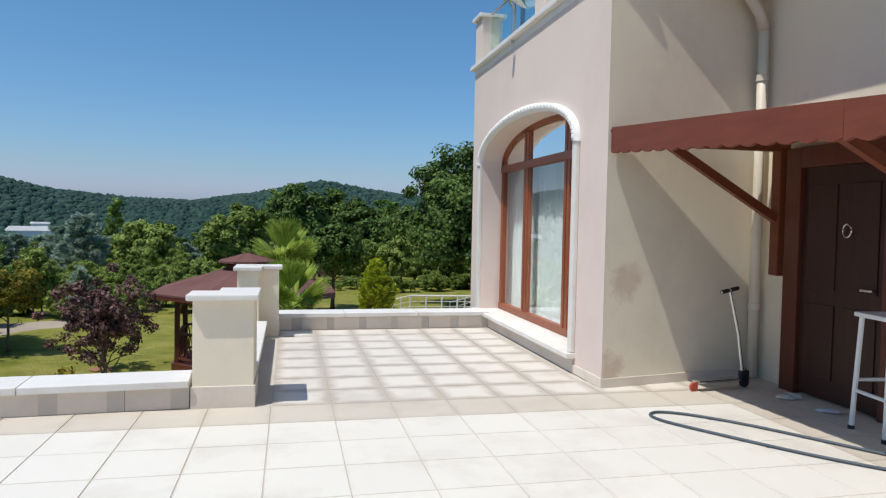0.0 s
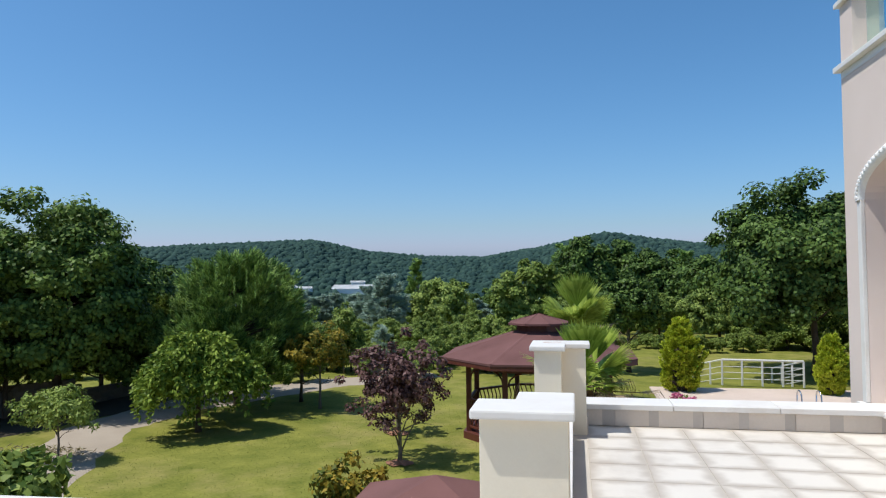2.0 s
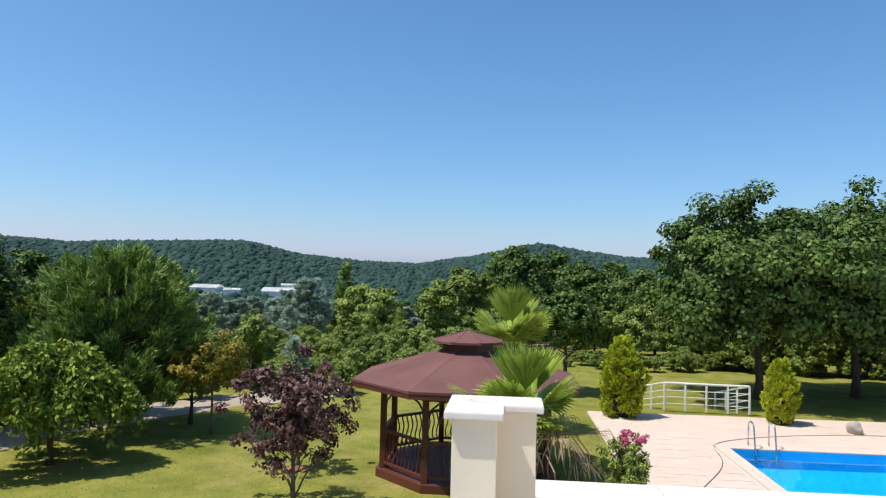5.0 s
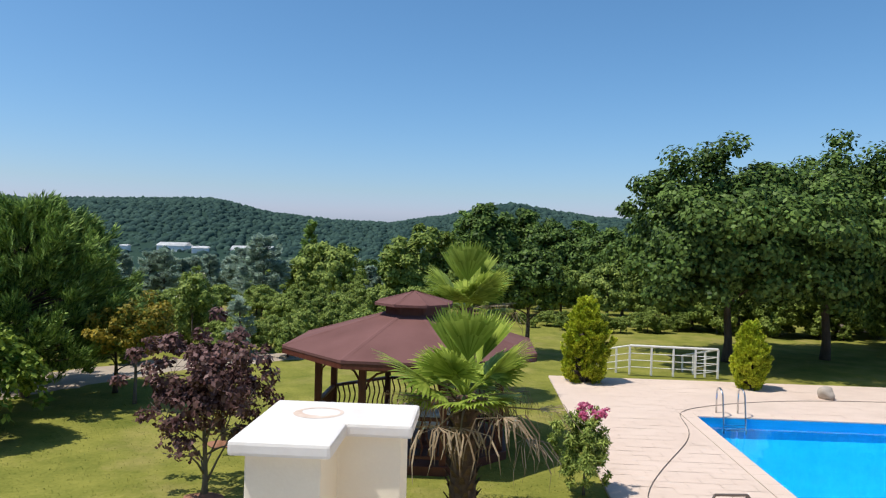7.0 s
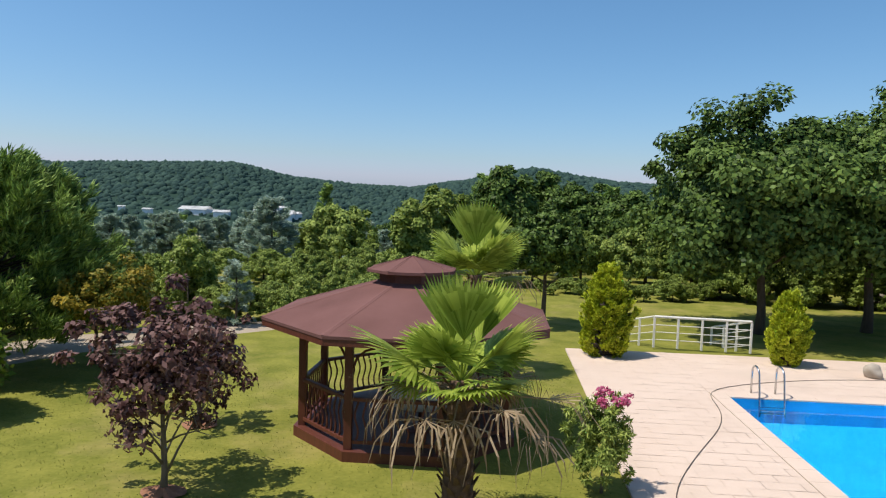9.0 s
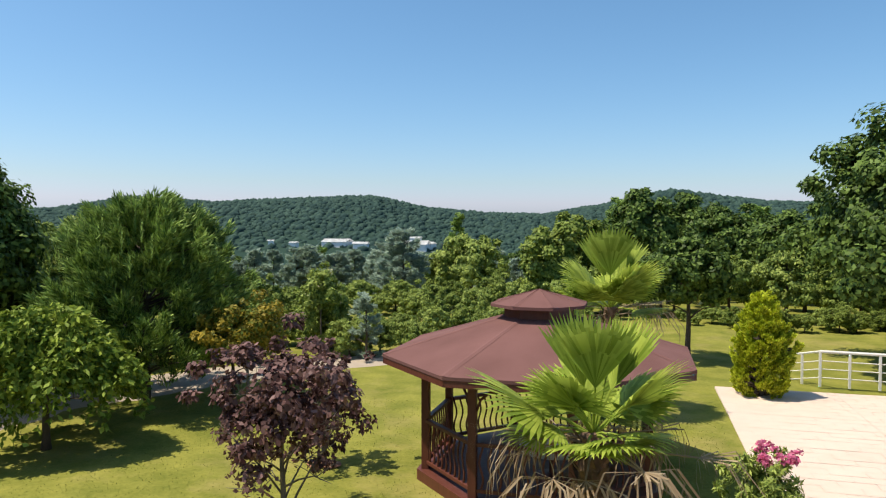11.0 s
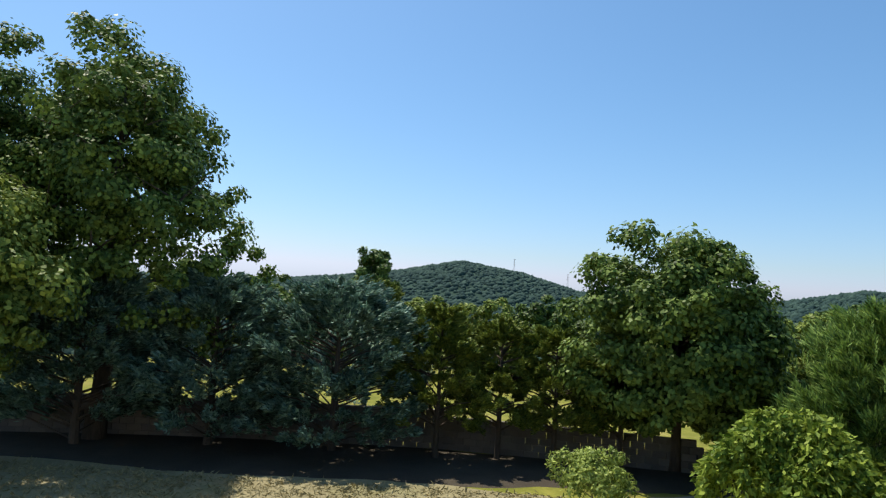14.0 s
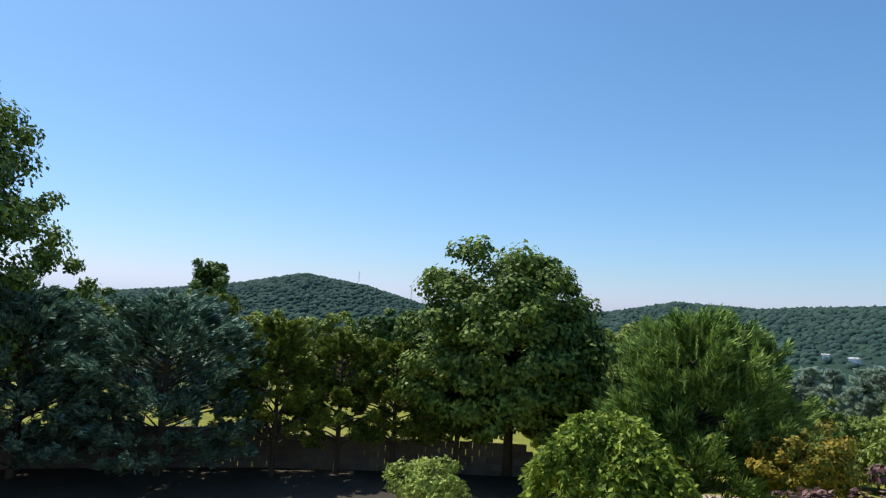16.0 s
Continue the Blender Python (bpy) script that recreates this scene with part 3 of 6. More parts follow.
n_far = 32000
far_az = np.radians(RNG.uniform(-102, 28, n_far))
far_r = np.sqrt(RNG.uniform(340 ** 2, 900 ** 2, n_far))
fx, fy = far_r * np.sin(far_az), 8 + far_r * np.cos(far_az)
fs = (RNG.uniform(0, 1, n_far) ** 1.6 * 2.6 + 1.3) * (1.0 * np.interp(far_r, (360, 930), (0.8, 1.15)))
fz = ground_z(fx, fy)
open_land = (np.degrees(far_az) > -32) & (np.degrees(far_az) < -14) & (np.degrees(np.arctan2(fz + fs - 1.6, far_r)) < -1.4)
fx, fy, fz, fs = fx[~open_land], fy[~open_land], fz[~open_land], fs[~open_land]
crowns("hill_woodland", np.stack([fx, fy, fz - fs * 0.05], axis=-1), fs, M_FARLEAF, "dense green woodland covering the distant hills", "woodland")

# pale sheds in the valley
def shed(at, size, rz):
    w, d, h = size
    e = thing("farm_shed", "long pale shed with a low white sheet roof in the valley", "shed", at, rz, "sheds in the valley")
    part("wall", box(-w / 2, w / 2, -d / 2, d / 2, -3, h), M_WHITE, e)
    bm = bmesh.new()
    v = [bm.verts.new(p) for p in ((-w / 2 - 0.5, -d / 2 - 0.5, h), (w / 2 + 0.5, -d / 2 - 0.5, h), (w / 2 + 0.5, 0, h + d * 0.16), (-w / 2 - 0.5, 0, h + d * 0.16), (w / 2 + 0.5, d / 2 + 0.5, h), (-w / 2 - 0.5, d / 2 + 0.5, h))]
    bm.faces.new((v[0], v[1], v[2], v[3]))
    bm.faces.new((v[3], v[2], v[4], v[5]))
    bmesh.ops.solidify(bm, geom=list(bm.faces), thickness=0.3)
    part("roof", bm, M_SHEET, e)


def polar(az, r):
    return r * math.sin(radians(az)), 8 + r * math.cos(radians(az))


def on_slope(az, el):
    """The place on the hill foot that is seen at that elevation from the terrace."""
    for r in range(280, 700, 4):
        x, y = polar(az, r)
        if float(ground_z(x, y)) > 1.6 + r * math.tan(radians(el)):
            break
    return x, y


for az, el, w, d, h, rz in ((-18.4, -1.65, 22, 14, 2.6, 6), (-17.0, -1.6, 9, 9, 2.6, -6), (-18.0, -1.3, 8, 6, 4, 10), (-24.3, -1.4, 15, 11, 2.6, 0), (-22.4, -1.6, 8, 7, 2.4, 12), (-27.8, -1.6, 4, 4, 3, 0), (-29.6, -1.5, 3, 3, 4, 20)):
    px, py = on_slope(az, el)
    shed((px, py, float(ground_z(px, py))), (w, d, h), rz)

# power masts on the far hill
for az, r in ((-65.6, 845), (-61.2, 830)):
    px, py = polar(az, r)
    e = thing("power_mast", "thin lattice power mast on the wooded hilltop", "power mast", (px, py, float(ground_z(px, py))), 0, "power masts")
    for s in (-1, 1):
        part("leg", tube([(s * 2.2, 0, 0), (0, 0, 19)], 0.14, 5), M_DULL, e)
    for z in (12, 15, 18):
        part("crossarm", tube([(-3.2, 0, z), (3.2, 0, z)], 0.12, 5), M_DULL, e)

# ---- terrace ----
tagged(part("terrace_base", prism([(-9, -7), (4.9, -7), (4.9, 6.5), (3.05, 6.5), (3.05, 10.5), (-0.5, 10.5), (-0.5, 6.55), (-9, 6.55)], GZ - 0.3, -0.045), M_CREAM), "rendered retaining base of the raised terrace", "terrace", kind="structure")
floor = tagged(part("floor", prism([(-9, -7), (4.9, -7), (4.9, 6.45), (3.05, 6.45), (3.05, 10.3), (-0.3, 10.3), (-0.3, 6.3), (-9, 6.3)], -0.043, -0.006), M_GROUT), "terrace floor of square cream tiles with dirty joints", "floor", kind="structure")


def clad_wall(name, label, x0, x1, y0, y1, faces):
    """A low parapet: core, marble coping slabs with joints and cladding tiles on the faces named."""
    e = thing(name, label, "parapet", (0, 0, 0), 0, "", "structure")
    part("core", box(x0, x1, y0, y1, -0.3, 0.17), M_CLAD, e)
    along_x = (x1 - x0) > (y1 - y0)
    a0, a1 = (x0, x1) if along_x else (y0, y1)
    n = max(1, round((a1 - a0) / 1.15))
    r = random.Random(len(name))
    for i in range(n):
        p, q = a0 + (a1 - a0) * i / n + 0.003, a0 + (a1 - a0) * (i + 1) / n - 0.003
        z = r.uniform(-0.002, 0.002)
        o = part("coping_slab", box(*((p, q, y0 - 0.05, y1 + 0.05) if along_x else (x0 - 0.05, x1 + 0.05, p, q)), 0.172 + z, 0.228 + z, 0.006), M_MARBLE, e)
    for side in faces:
        k = max(1, round((a1 - a0) / 0.47))
        cuts = []
        for i in range(k):
            p, q = a0 + (a1 - a0) * i / k, a0 + (a1 - a0) * (i + 1) / k
            s = q - r.uniform(0.09, 0.14)
            cuts += [(p + 0.0025 * (i % 2), s, M_CLAD), (s, q - 0.0025 * ((i + 1) % 2), M_CLADDAMP)]
        for p, q, finish in cuts:
            if along_x:
                yy = (y0 - 0.014, y0 - 0.001) if side == "near" else (y1 + 0.001, y1 + 0.014)
                part("cladding_tile", box(p, q, *yy, 0.002, 0.165), finish, e)
            else:
                xx = (x0 - 0.014, x0 - 0.001) if side == "near" else (x1 + 0.001, x1 + 0.014)
                part("cladding_tile", box(*xx, p, q, 0.002, 0.165), finish, e)
    return e


ps_ = clad_wall("parapet_south", "low parapet with white marble coping and grey cladding", -9, -0.6, 6.25, 6.57, ("near",))
TURNED = Matrix.Translation((-0.6, 6.4, 0)) @ Matrix.Rotation(radians(3.2), 4, "Z") @ Matrix.Translation((0.6, -6.4, 0))
ps_.matrix_basis = TURNED
clad_wall("parapet_west", "low parapet with white marble coping and grey cladding", -0.42, -0.14, 6.75, 9.38, ("far",))
clad_wall("parapet_north", "low parapet with white marble coping and grey cladding", -0.1, 2.99, 10.1, 10.42, ("near",))


def pier(label, outline, cap_out, stained=False):
    """A rendered pier with a plinth and a marble cap."""
    e = thing("terrace_pier", label, "pier", (0, 0, 0), 0, "terrace piers")
    cx, cy = sum(p[0] for p in outline) / len(outline), sum(p[1] for p in outline) / len(outline)
    part("shaft", prism(outline, -0.3, 0.853, 0.006), M_CREAM, e)
    grow = [(x + math.copysign(0.012, x - cx), y + math.copysign(0.012, y - cy)) for x, y in outline]
    part("plinth", prism(grow, -0.28, 0.17, 0.004), M_CLAD, e)
    part("cap", prism(cap_out, 0.855, 0.905, 0.012), M_MARBLE, e, "white marble cap slab")
    return e


pier("cream rendered pier with a white marble cap slab", [(-0.57, 6.24), (-0.1, 6.24), (-0.1, 6.74), (-0.36, 6.74), (-0.36, 6.5), (-0.57, 6.5)], [(-0.615, 6.18), (-0.065, 6.18), (-0.065, 6.78), (-0.4, 6.78), (-0.4, 6.53), (-0.615, 6.53)])
p2 = pier("cream rendered corner pier with a rust-stained white marble cap", [(-0.455, 9.375), (-0.195, 9.375), (-0.195, 9.64), (0.042, 9.64), (0.042, 9.885), (-0.455, 9.885)], [(-0.5, 9.33), (-0.155, 9.33), (-0.155, 9.6), (0.085, 9.6), (0.085, 9.925), (-0.5, 9.925)])
p3 = pier("pinkish rendered pier with a white marble cap slab", [(-4.25, 6.2), (-3.74, 6.2), (-3.74, 6.62), (-4.25, 6.62)], [(-4.3, 6.15), (-3.69, 6.15), (-3.69, 6.67), (-4.3, 6.67)])
p3.matrix_basis = TURNED @ Matrix.Translation((-0.42, 0, 0))
# rusty ring left by a flower pot
ring = bmesh.new()
rr = random.Random(3)
inner, outer = [], []
for k in range(48):
    a = k * 2 * math.pi / 48
    w = 0.012 + 0.03 * max(0, math.sin(a * 1.0 + 3.6)) + rr.uniform(0, 0.006)
    inner.append(ring.verts.new((-0.285 + (0.085 - w / 2) * math.cos(a), 9.74 + (0.07 - w / 2) * math.sin(a), 0.9058)))
    outer.append(ring.verts.new((-0.285 + (0.085 + w / 2) * math.cos(a), 9.74 + (0.07 + w / 2) * math.sin(a), 0.9058)))
for k in range(48):
    ring.faces.new((inner[k], outer[k], outer[(k + 1) % 48], inner[(k + 1) % 48]))
part("stain_ring", ring, M_RUST, p2, "rusty ring left by a pot")

# ---- villa ----
ARCH_Y0, ARCH_Y1, ARCH_Z0, SPRING, RISE = 7.12, 10.6, 0.19, 2.36, 0.48


def arch_points(y0, y1, spring, rise, n=28):
    c, h = (y0 + y1) / 2, (y1 - y0) / 2
    return [(c - h * math.cos(math.pi * k / n), spring + rise * math.sin(math.pi * k / n) ** 0.85) for k in range(n + 1)]


def facade(x0, x1, y0, y1, z0, z1):
    """A wall in the y-z plane with an arched opening through it."""
    bm = bmesh.new()
    arch = arch_points(ARCH_Y0, ARCH_Y1, SPRING, RISE)
    for x, flip in ((x0, False), (x1, True)):
        def f(*p):
            q = [bm.verts.new((x, a, b)) for a, b in p]
            bm.faces.new(q[::-1] if flip else q)
        f((y0, z0), (y0, z1), (ARCH_Y0, z1), (ARCH_Y0, z0))
        f((ARCH_Y1, z0), (ARCH_Y1, z1), (y1, z1), (y1, z0))
        f((ARCH_Y0, z0), (ARCH_Y0, ARCH_Z0), (ARCH_Y1, ARCH_Z0), (ARCH_Y1, z0))
        for (a, b), (c, d) in zip(arch, arch[1:]):
            f((a, b), (a, z1), (c, z1), (c, d))
    loop = [(ARCH_Y0, ARCH_Z0)] + arch + [(ARCH_Y1, ARCH_Z0)]
    for (a, b), (c, d) in zip(loop, loop[1:] + loop[:1]):
        bm.faces.new([bm.verts.new(p) for p in ((x0, a, b), (x0, c, d), (x1, c, d), (x1, a, b))])
    for a, b, c, d in ((y0, z0, y0, z1), (y0, z1, y1, z1), (y1, z1, y1, z0), (y1, z0, y0, z0)):
        bm.faces.new([bm.verts.new(p) for p in ((x0, a, b), (x0, c, d), (x1, c, d), (x1, a, b))])
    for v in bm.verts:
        if v.co.x > x1 - 0.001 and v.co.y < y0 + 0.001:
            v.co.y += 0.09
    bmesh.ops.remove_doubles(bm, verts=bm.verts, dist=0.0005)
    bmesh.ops.recalc_face_normals(bm, faces=bm.faces)
    return bm


tagged(part("wall_west", facade(3.0, 3.42, 6.4, 11.15, GZ - 0.3, 3.8), M_PINK), "pinkish rendered facade with an arched window opening", "wall", kind="structure")
tagged(part("wall_north", box(3.42, 12, 10.75, 11.15, GZ - 0.3, 3.8), M_PINK), "pinkish rendered outer wall", "wall", kind="structure")
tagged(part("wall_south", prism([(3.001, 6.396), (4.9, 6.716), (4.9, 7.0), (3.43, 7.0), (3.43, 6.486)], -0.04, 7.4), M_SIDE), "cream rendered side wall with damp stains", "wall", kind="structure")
tagged(part("wall_entrance", box(4.8, 5.1, -7, 6.71, -0.04, 7.4), M_CREAM), "cream rendered entrance wall", "wall", kind="structure")
tagged(part("wall_upper", box(4.9, 5.2, 6.72, 11.15, 3.8, 7.4), M_WHITE), "pale upper storey wall set back behind the balcony", "wall", kind="structure")
tagged(part("wall_back", box(11.8, 12.1, -7, 10.75, GZ - 0.3, 7.4), M_CREAM), "rendered far side wall of the villa", "wall", kind="structure")
tagged(part("villa_roof", box(3.75, 12.4, -7.4, 11.6, 7.4, 7.65, 0.02), M_WHITE), "flat overhanging villa roof slab", "roof", kind="structure")
tagged(part("balcony_floor", box(3.0, 5.0, 6.42, 11.15, 3.802, 3.88), M_WHITE), "balcony slab above the arched window", "balcony", kind="structure")
tagged(part("balcony_coping", box(2.93, 3.3, 6.36, 11.21, 3.884, 3.944, 0.008), M_MARBLE), "white stone edge coping of the balcony", "trim", kind="structure")
tagged(part("upper_eave", box(4.05, 4.8, -7, 6.35, 4.35, 4.55, 0.02), M_WHITE), "overhanging concrete ledge above the entrance", "ledge", kind="structure")
tagged(part("baseboard", box(2.985, 2.999, 6.39, 7.05, 0.002, 0.09, 0.003), M_CLAD), "stone skirting along the foot of the facade", "baseboard", kind="structure")
sk = tagged(part("baseboard", prism([(3.0, 6.382), (4.79, 6.686), (4.79, 6.70), (3.0, 6.396)], 0.002, 0.085), M_CLAD), "stone skirting along the foot of the side wall", "baseboard", kind="structure")
tagged(part("baseboard", box(2.984, 2.999, 7.05, 10.14, 0.002, 0.15, 0.003), M_CLAD), "grey stone skirting below the arched window", "baseboard", kind="structure")

# arched window with carved trim
win = thing("window_1", "tall arched window in a mahogany frame with carved white trim", "window", (0, 0, 0), 0, "", "structure")
part("window_sill", box(2.9, 3.30, 7.0, 10.72, 0.155, 0.205, 0.006), M_MARBLE, win, "white marble sill")
bm = bmesh.new()
inn, out = arch_points(ARCH_Y0, ARCH_Y1, SPRING, RISE, 40), arch_points(ARCH_Y0 - 0.11, ARCH_Y1 + 0.11, SPRING - 0.02, RISE + 0.12, 40)
for x0, x1, ia, oa in ((2.945, 2.999, inn, out),):
    rows_ = []
    for (a, b), (c, d) in zip(ia, oa):
        rows_.append([bm.verts.new(p) for p in ((x1, a, b), (x0, a, b), (x0 - 0.012, (a + c) / 2, (b + d) / 2), (x0, c, d), (x1, c, d))])
    for r0, r1 in zip(rows_, rows_[1:]):
        for k in range(4):
            bm.faces.new((r0[k], r1[k], r1[k + 1], r0[k + 1]))
part("arch_moulding", bm, M_TRIM, win, "carved white plaster arch moulding", True)
for k in range(46):
    t0 = math.pi * (k + 0.5) / 46
    c, h = (ARCH_Y0 + ARCH_Y1) / 2, (ARCH_Y1 - ARCH_Y0) / 2 + 0.055
    y, z = c - h * math.cos(t0), SPRING + (RISE + 0.06) * math.sin(t0) ** 0.85
    if k == 0:
        b0 = bmesh.new()
        bmesh.ops.create_icosphere(b0, subdivisions=1, radius=0.026)
        knob = part("carved_leaf", b0, M_TRIM, win)
        knob.matrix_basis = Matrix.Translation((2.94, y, z))
    else:
        share("carved_leaf", knob, Matrix.Translation((2.94, y, z)), win)
for y0, y1 in ((ARCH_Y0 - 0.1, ARCH_Y0), (ARCH_Y1, ARCH_Y1 + 0.1)):
    part("side_moulding", box(2.955, 2.999, y0, y1, 0.21, SPRING, 0.008), M_MARBLE, win, "flat white side trim")
XW = 3.30


def arch_top(y):
    c, h = (ARCH_Y0 + ARCH_Y1) / 2, (ARCH_Y1 - ARCH_Y0) / 2
    u = max(-1, min(1, (c - y) / h))
    return SPRING + RISE * math.sin(math.acos(u)) ** 0.85


for y, w in ((ARCH_Y0 + 0.045, 0.08), (8.02, 0.07), (8.12, 0.07), (9.45, 0.07), (9.55, 0.07), (ARCH_Y1 - 0.045, 0.08)):
    part("mullion", box(XW, XW + 0.08, y - w / 2, y + w / 2, 0.2, arch_top(y) - 0.005, 0.006), M_MAHOG, win)
part("transom", box(XW - 0.01, XW + 0.085, ARCH_Y0, ARCH_Y1, 2.26, 2.36, 0.006), M_MAHOG, win)
part("bottom_frame", box(XW - 0.01, XW + 0.085, ARCH_Y0, ARCH_Y1, 0.206, 0.30, 0.006), M_MAHOG, win)
bm = bmesh.new()
a_in, a_out = arch_points(ARCH_Y0 + 0.07, ARCH_Y1 - 0.07, SPRING, RISE - 0.07, 32), arch_points(ARCH_Y0 + 0.002, ARCH_Y1 - 0.002, SPRING, RISE - 0.003, 32)
prev = None
for (a, b), (c, d) in zip(a_in, a_out):
    r = [bm.verts.new(p) for p in ((XW, a, b), (XW, c, d), (XW + 0.08, c, d), (XW + 0.08, a, b))]
    if prev:
        for k in range(4):
            bm.faces.new((prev[k], r[k], r[(k + 1) % 4], prev[(k + 1) % 4]))
    prev = r
part("arch_frame", bm, M_MAHOG, win)
for y0, y1 in ((7.2, 7.98), (8.16, 9.41), (9.59, 10.52)):
    o = part("pane", box(XW + 0.035, XW + 0.043, y0, y1, 0.30, 2.26), M_GLASS, win)
    o.visible_shadow = False
    zt = min(arch_top(y0 + 0.04), arch_top(y1 - 0.04)) - 0.04
    n = 8
    bm = bmesh.new()
    ys = [y0 + (y1 - y0) * k / n for k in range(n + 1)]
    for x in (XW + 0.035, XW + 0.043):
        lo = [bm.verts.new((x, y, 2.36)) for y in ys]
        hi = [bm.verts.new((x, y, max(2.37, arch_top(y) - 0.03))) for y in ys]
        for k in range(n):
            bm.faces.new((lo[k], lo[k + 1], hi[k + 1], hi[k]))
    o = part("pane", bm, M_GLASS, win)
    o.visible_shadow = False
# added rippled sheet behind the glass; its pale colour replaces the sky's reflection
bm = bmesh.new()
cols = 180
top_, bot_ = [], []
for k in range(cols + 1):
    y = 7.05 + 3.65 * k / cols
    x = 3.5 + 0.018 * math.sin(k * 0.9) + 0.012 * math.sin(k * 0.37)
    bot_.append(bm.verts.new((x, y, 0.12)))
    top_.append(bm.verts.new((x, y, 3.2)))
for k in range(cols):
    bm.faces.new((bot_[k], bot_[k + 1], top_[k + 1], top_[k]))
tagged(part("window_curtain", bm, M_SKYSHEET), "added pale sheet behind the arched window, imitating reflected sky", "curtain")
tagged(part("room_wall", box(3.56, 3.66, 6.9, 10.74, GZ, 3.79), M_WHITE), "plain inner wall behind the pale sheet", "wall", kind="structure")

# balcony rail and corner pier
tagged(part("balcony_pier", box(3.0, 3.34, 10.81, 11.15, 3.946, 4.63, 0.01), M_PINK), "pinkish balcony corner pier", "pier", kind="structure")
tagged(part("balcony_pier_cap", box(2.95, 3.39, 10.76, 11.2, 4.634, 4.69, 0.01), M_MARBLE), "white stone cap on the balcony pier", "trim", kind="structure")
tagged(part("balcony_pier", box(3.0, 3.34, 8.12, 8.46, 3.946, 4.63, 0.01), M_PINK), "pinkish pier between the balcony glass panes", "pier", kind="structure")
tagged(part("balcony_pier_cap", box(2.95, 3.39, 8.07, 8.51, 4.634, 4.69, 0.01), M_MARBLE), "white stone cap on the balcony pier", "trim", kind="structure")
rail = thing("balcony_railing", "greenish glass balcony railing with steel top rail", "railing", (0, 0, 0))
for y0, y1 in ((6.5, 7.27), (7.33, 8.1), (8.5, 9.6), (9.66, 10.78)):
    o = part("pane", box(3.14, 3.15, y0 + 0.03, y1, 3.97, 4.62), M_GREENGLASS, rail)
    o.visible_shadow = False
    part("post", tube([(3.145, y0, 3.945), (3.145, y0, 4.66)], 0.02, 8), M_STEEL, rail)
for y0, y1 in ((6.45, 8.06), (8.52, 10.75)):
    part("top_rail", tube([(3.145, y0, 4.67), (3.145, y1, 4.67)], 0.022, 8), M_STEEL, rail)
dish = thing("satellite_dish", "white satellite dish fixed to the balcony edge", "satellite dish", (2.97, 9.2, 3.95))
bm = bmesh.new()
prof = [(0.001, 0.0), (0.1, 0.008), (0.2, 0.035), (0.3, 0.08), (0.3, 0.095), (0.2, 0.05), (0.1, 0.022), (0.001, 0.015)]
lathe(prof, 20, bm)
o = part("reflector", bm, M_PLASTIC, dish, smooth=True)
o.matrix_basis = pose(-0.1, 0, 0.5, 50, 0, 60)
part("mast", tube([(0, 0, -0.1), (0, 0, 0.35), (-0.08, 0, 0.5)], 0.022, 8), M_STEEL, dish)
part("feed_arm", tube([(-0.1, 0, 0.42), (-0.42, -0.18, 0.62)], 0.012, 6), M_STEEL, dish)
part("receiver_head", box(-0.48, -0.38, -0.22, -0.14, 0.59, 0.67, 0.015), M_PLASTIC, dish)
pole = thing("parasol_pole", "slim black pole standing on the balcony", "pole", (3.6, 10.65, 3.885))
part("shaft", tube([(0, 0, 0), (0, 0, 2.4)], 0.035, 10), M_BLACK, pole)
part("foot", lathe([(0.2, 0), (0.2, 0.04), (0.05, 0.07), (0.05, 0.12)], 16), M_BLACK, pole)

# entrance door
door = thing("door_1", "dark brown wooden entrance door in a mahogany frame, closed", "door", (0, 0, 0), 0, "", "structure")
part("leaf", box(4.74, 4.79, 5.05, 5.98, 0.02, 2.06, 0.004), M_DOOR, door)
for z0, z1 in ((0.2, 0.85), (0.98, 1.9)):
    for y0, y1 in ((5.13, 5.46), (5.57, 5.9)):
        part("panel", box(4.728, 4.742, y0, y1, z0, z1, 0.005), M_DOOR, door)
for y0, y1, z0, z1 in ((5.98, 6.17, 0.0, 2.25), (4.86, 5.05, 0.0, 2.25), (5.05, 5.98, 2.06, 2.25)):
    part("frame", box(4.70, 4.798, y0, y1, z0, z1, 0.008), M_DOORFRAME, door)
bm = bmesh.new()
tube([(4.70, 5.42 + 0.045 * math.cos(a * 0.5236), 1.50 + 0.055 * math.sin(a * 0.5236)) for a in range(13)], 0.009, 6, bm)
part("knocker", bm, M_STEEL, door, "steel ring knocker")
part("handle", tube([(4.74, 5.13, 1.02), (4.69, 5.13, 1.02), (4.69, 5.25, 1.02)], 0.011, 6), M_STEEL, door)

# awning
awn = thing("door_awning", "red-brown timber awning with a scalloped valance and braces", "awning", (0, 0, 0))
bm = bmesh.new()
bmesh.ops.create_cube(bm, size=1, matrix=Matrix.LocRotScale((3.97, 3.65, 2.41), Euler((0, radians(-3), 0)), (1.62, 5.5, 0.03)))
part("roof_board", bm, M_SHINGLE, awn, "felt covered sloping boards")
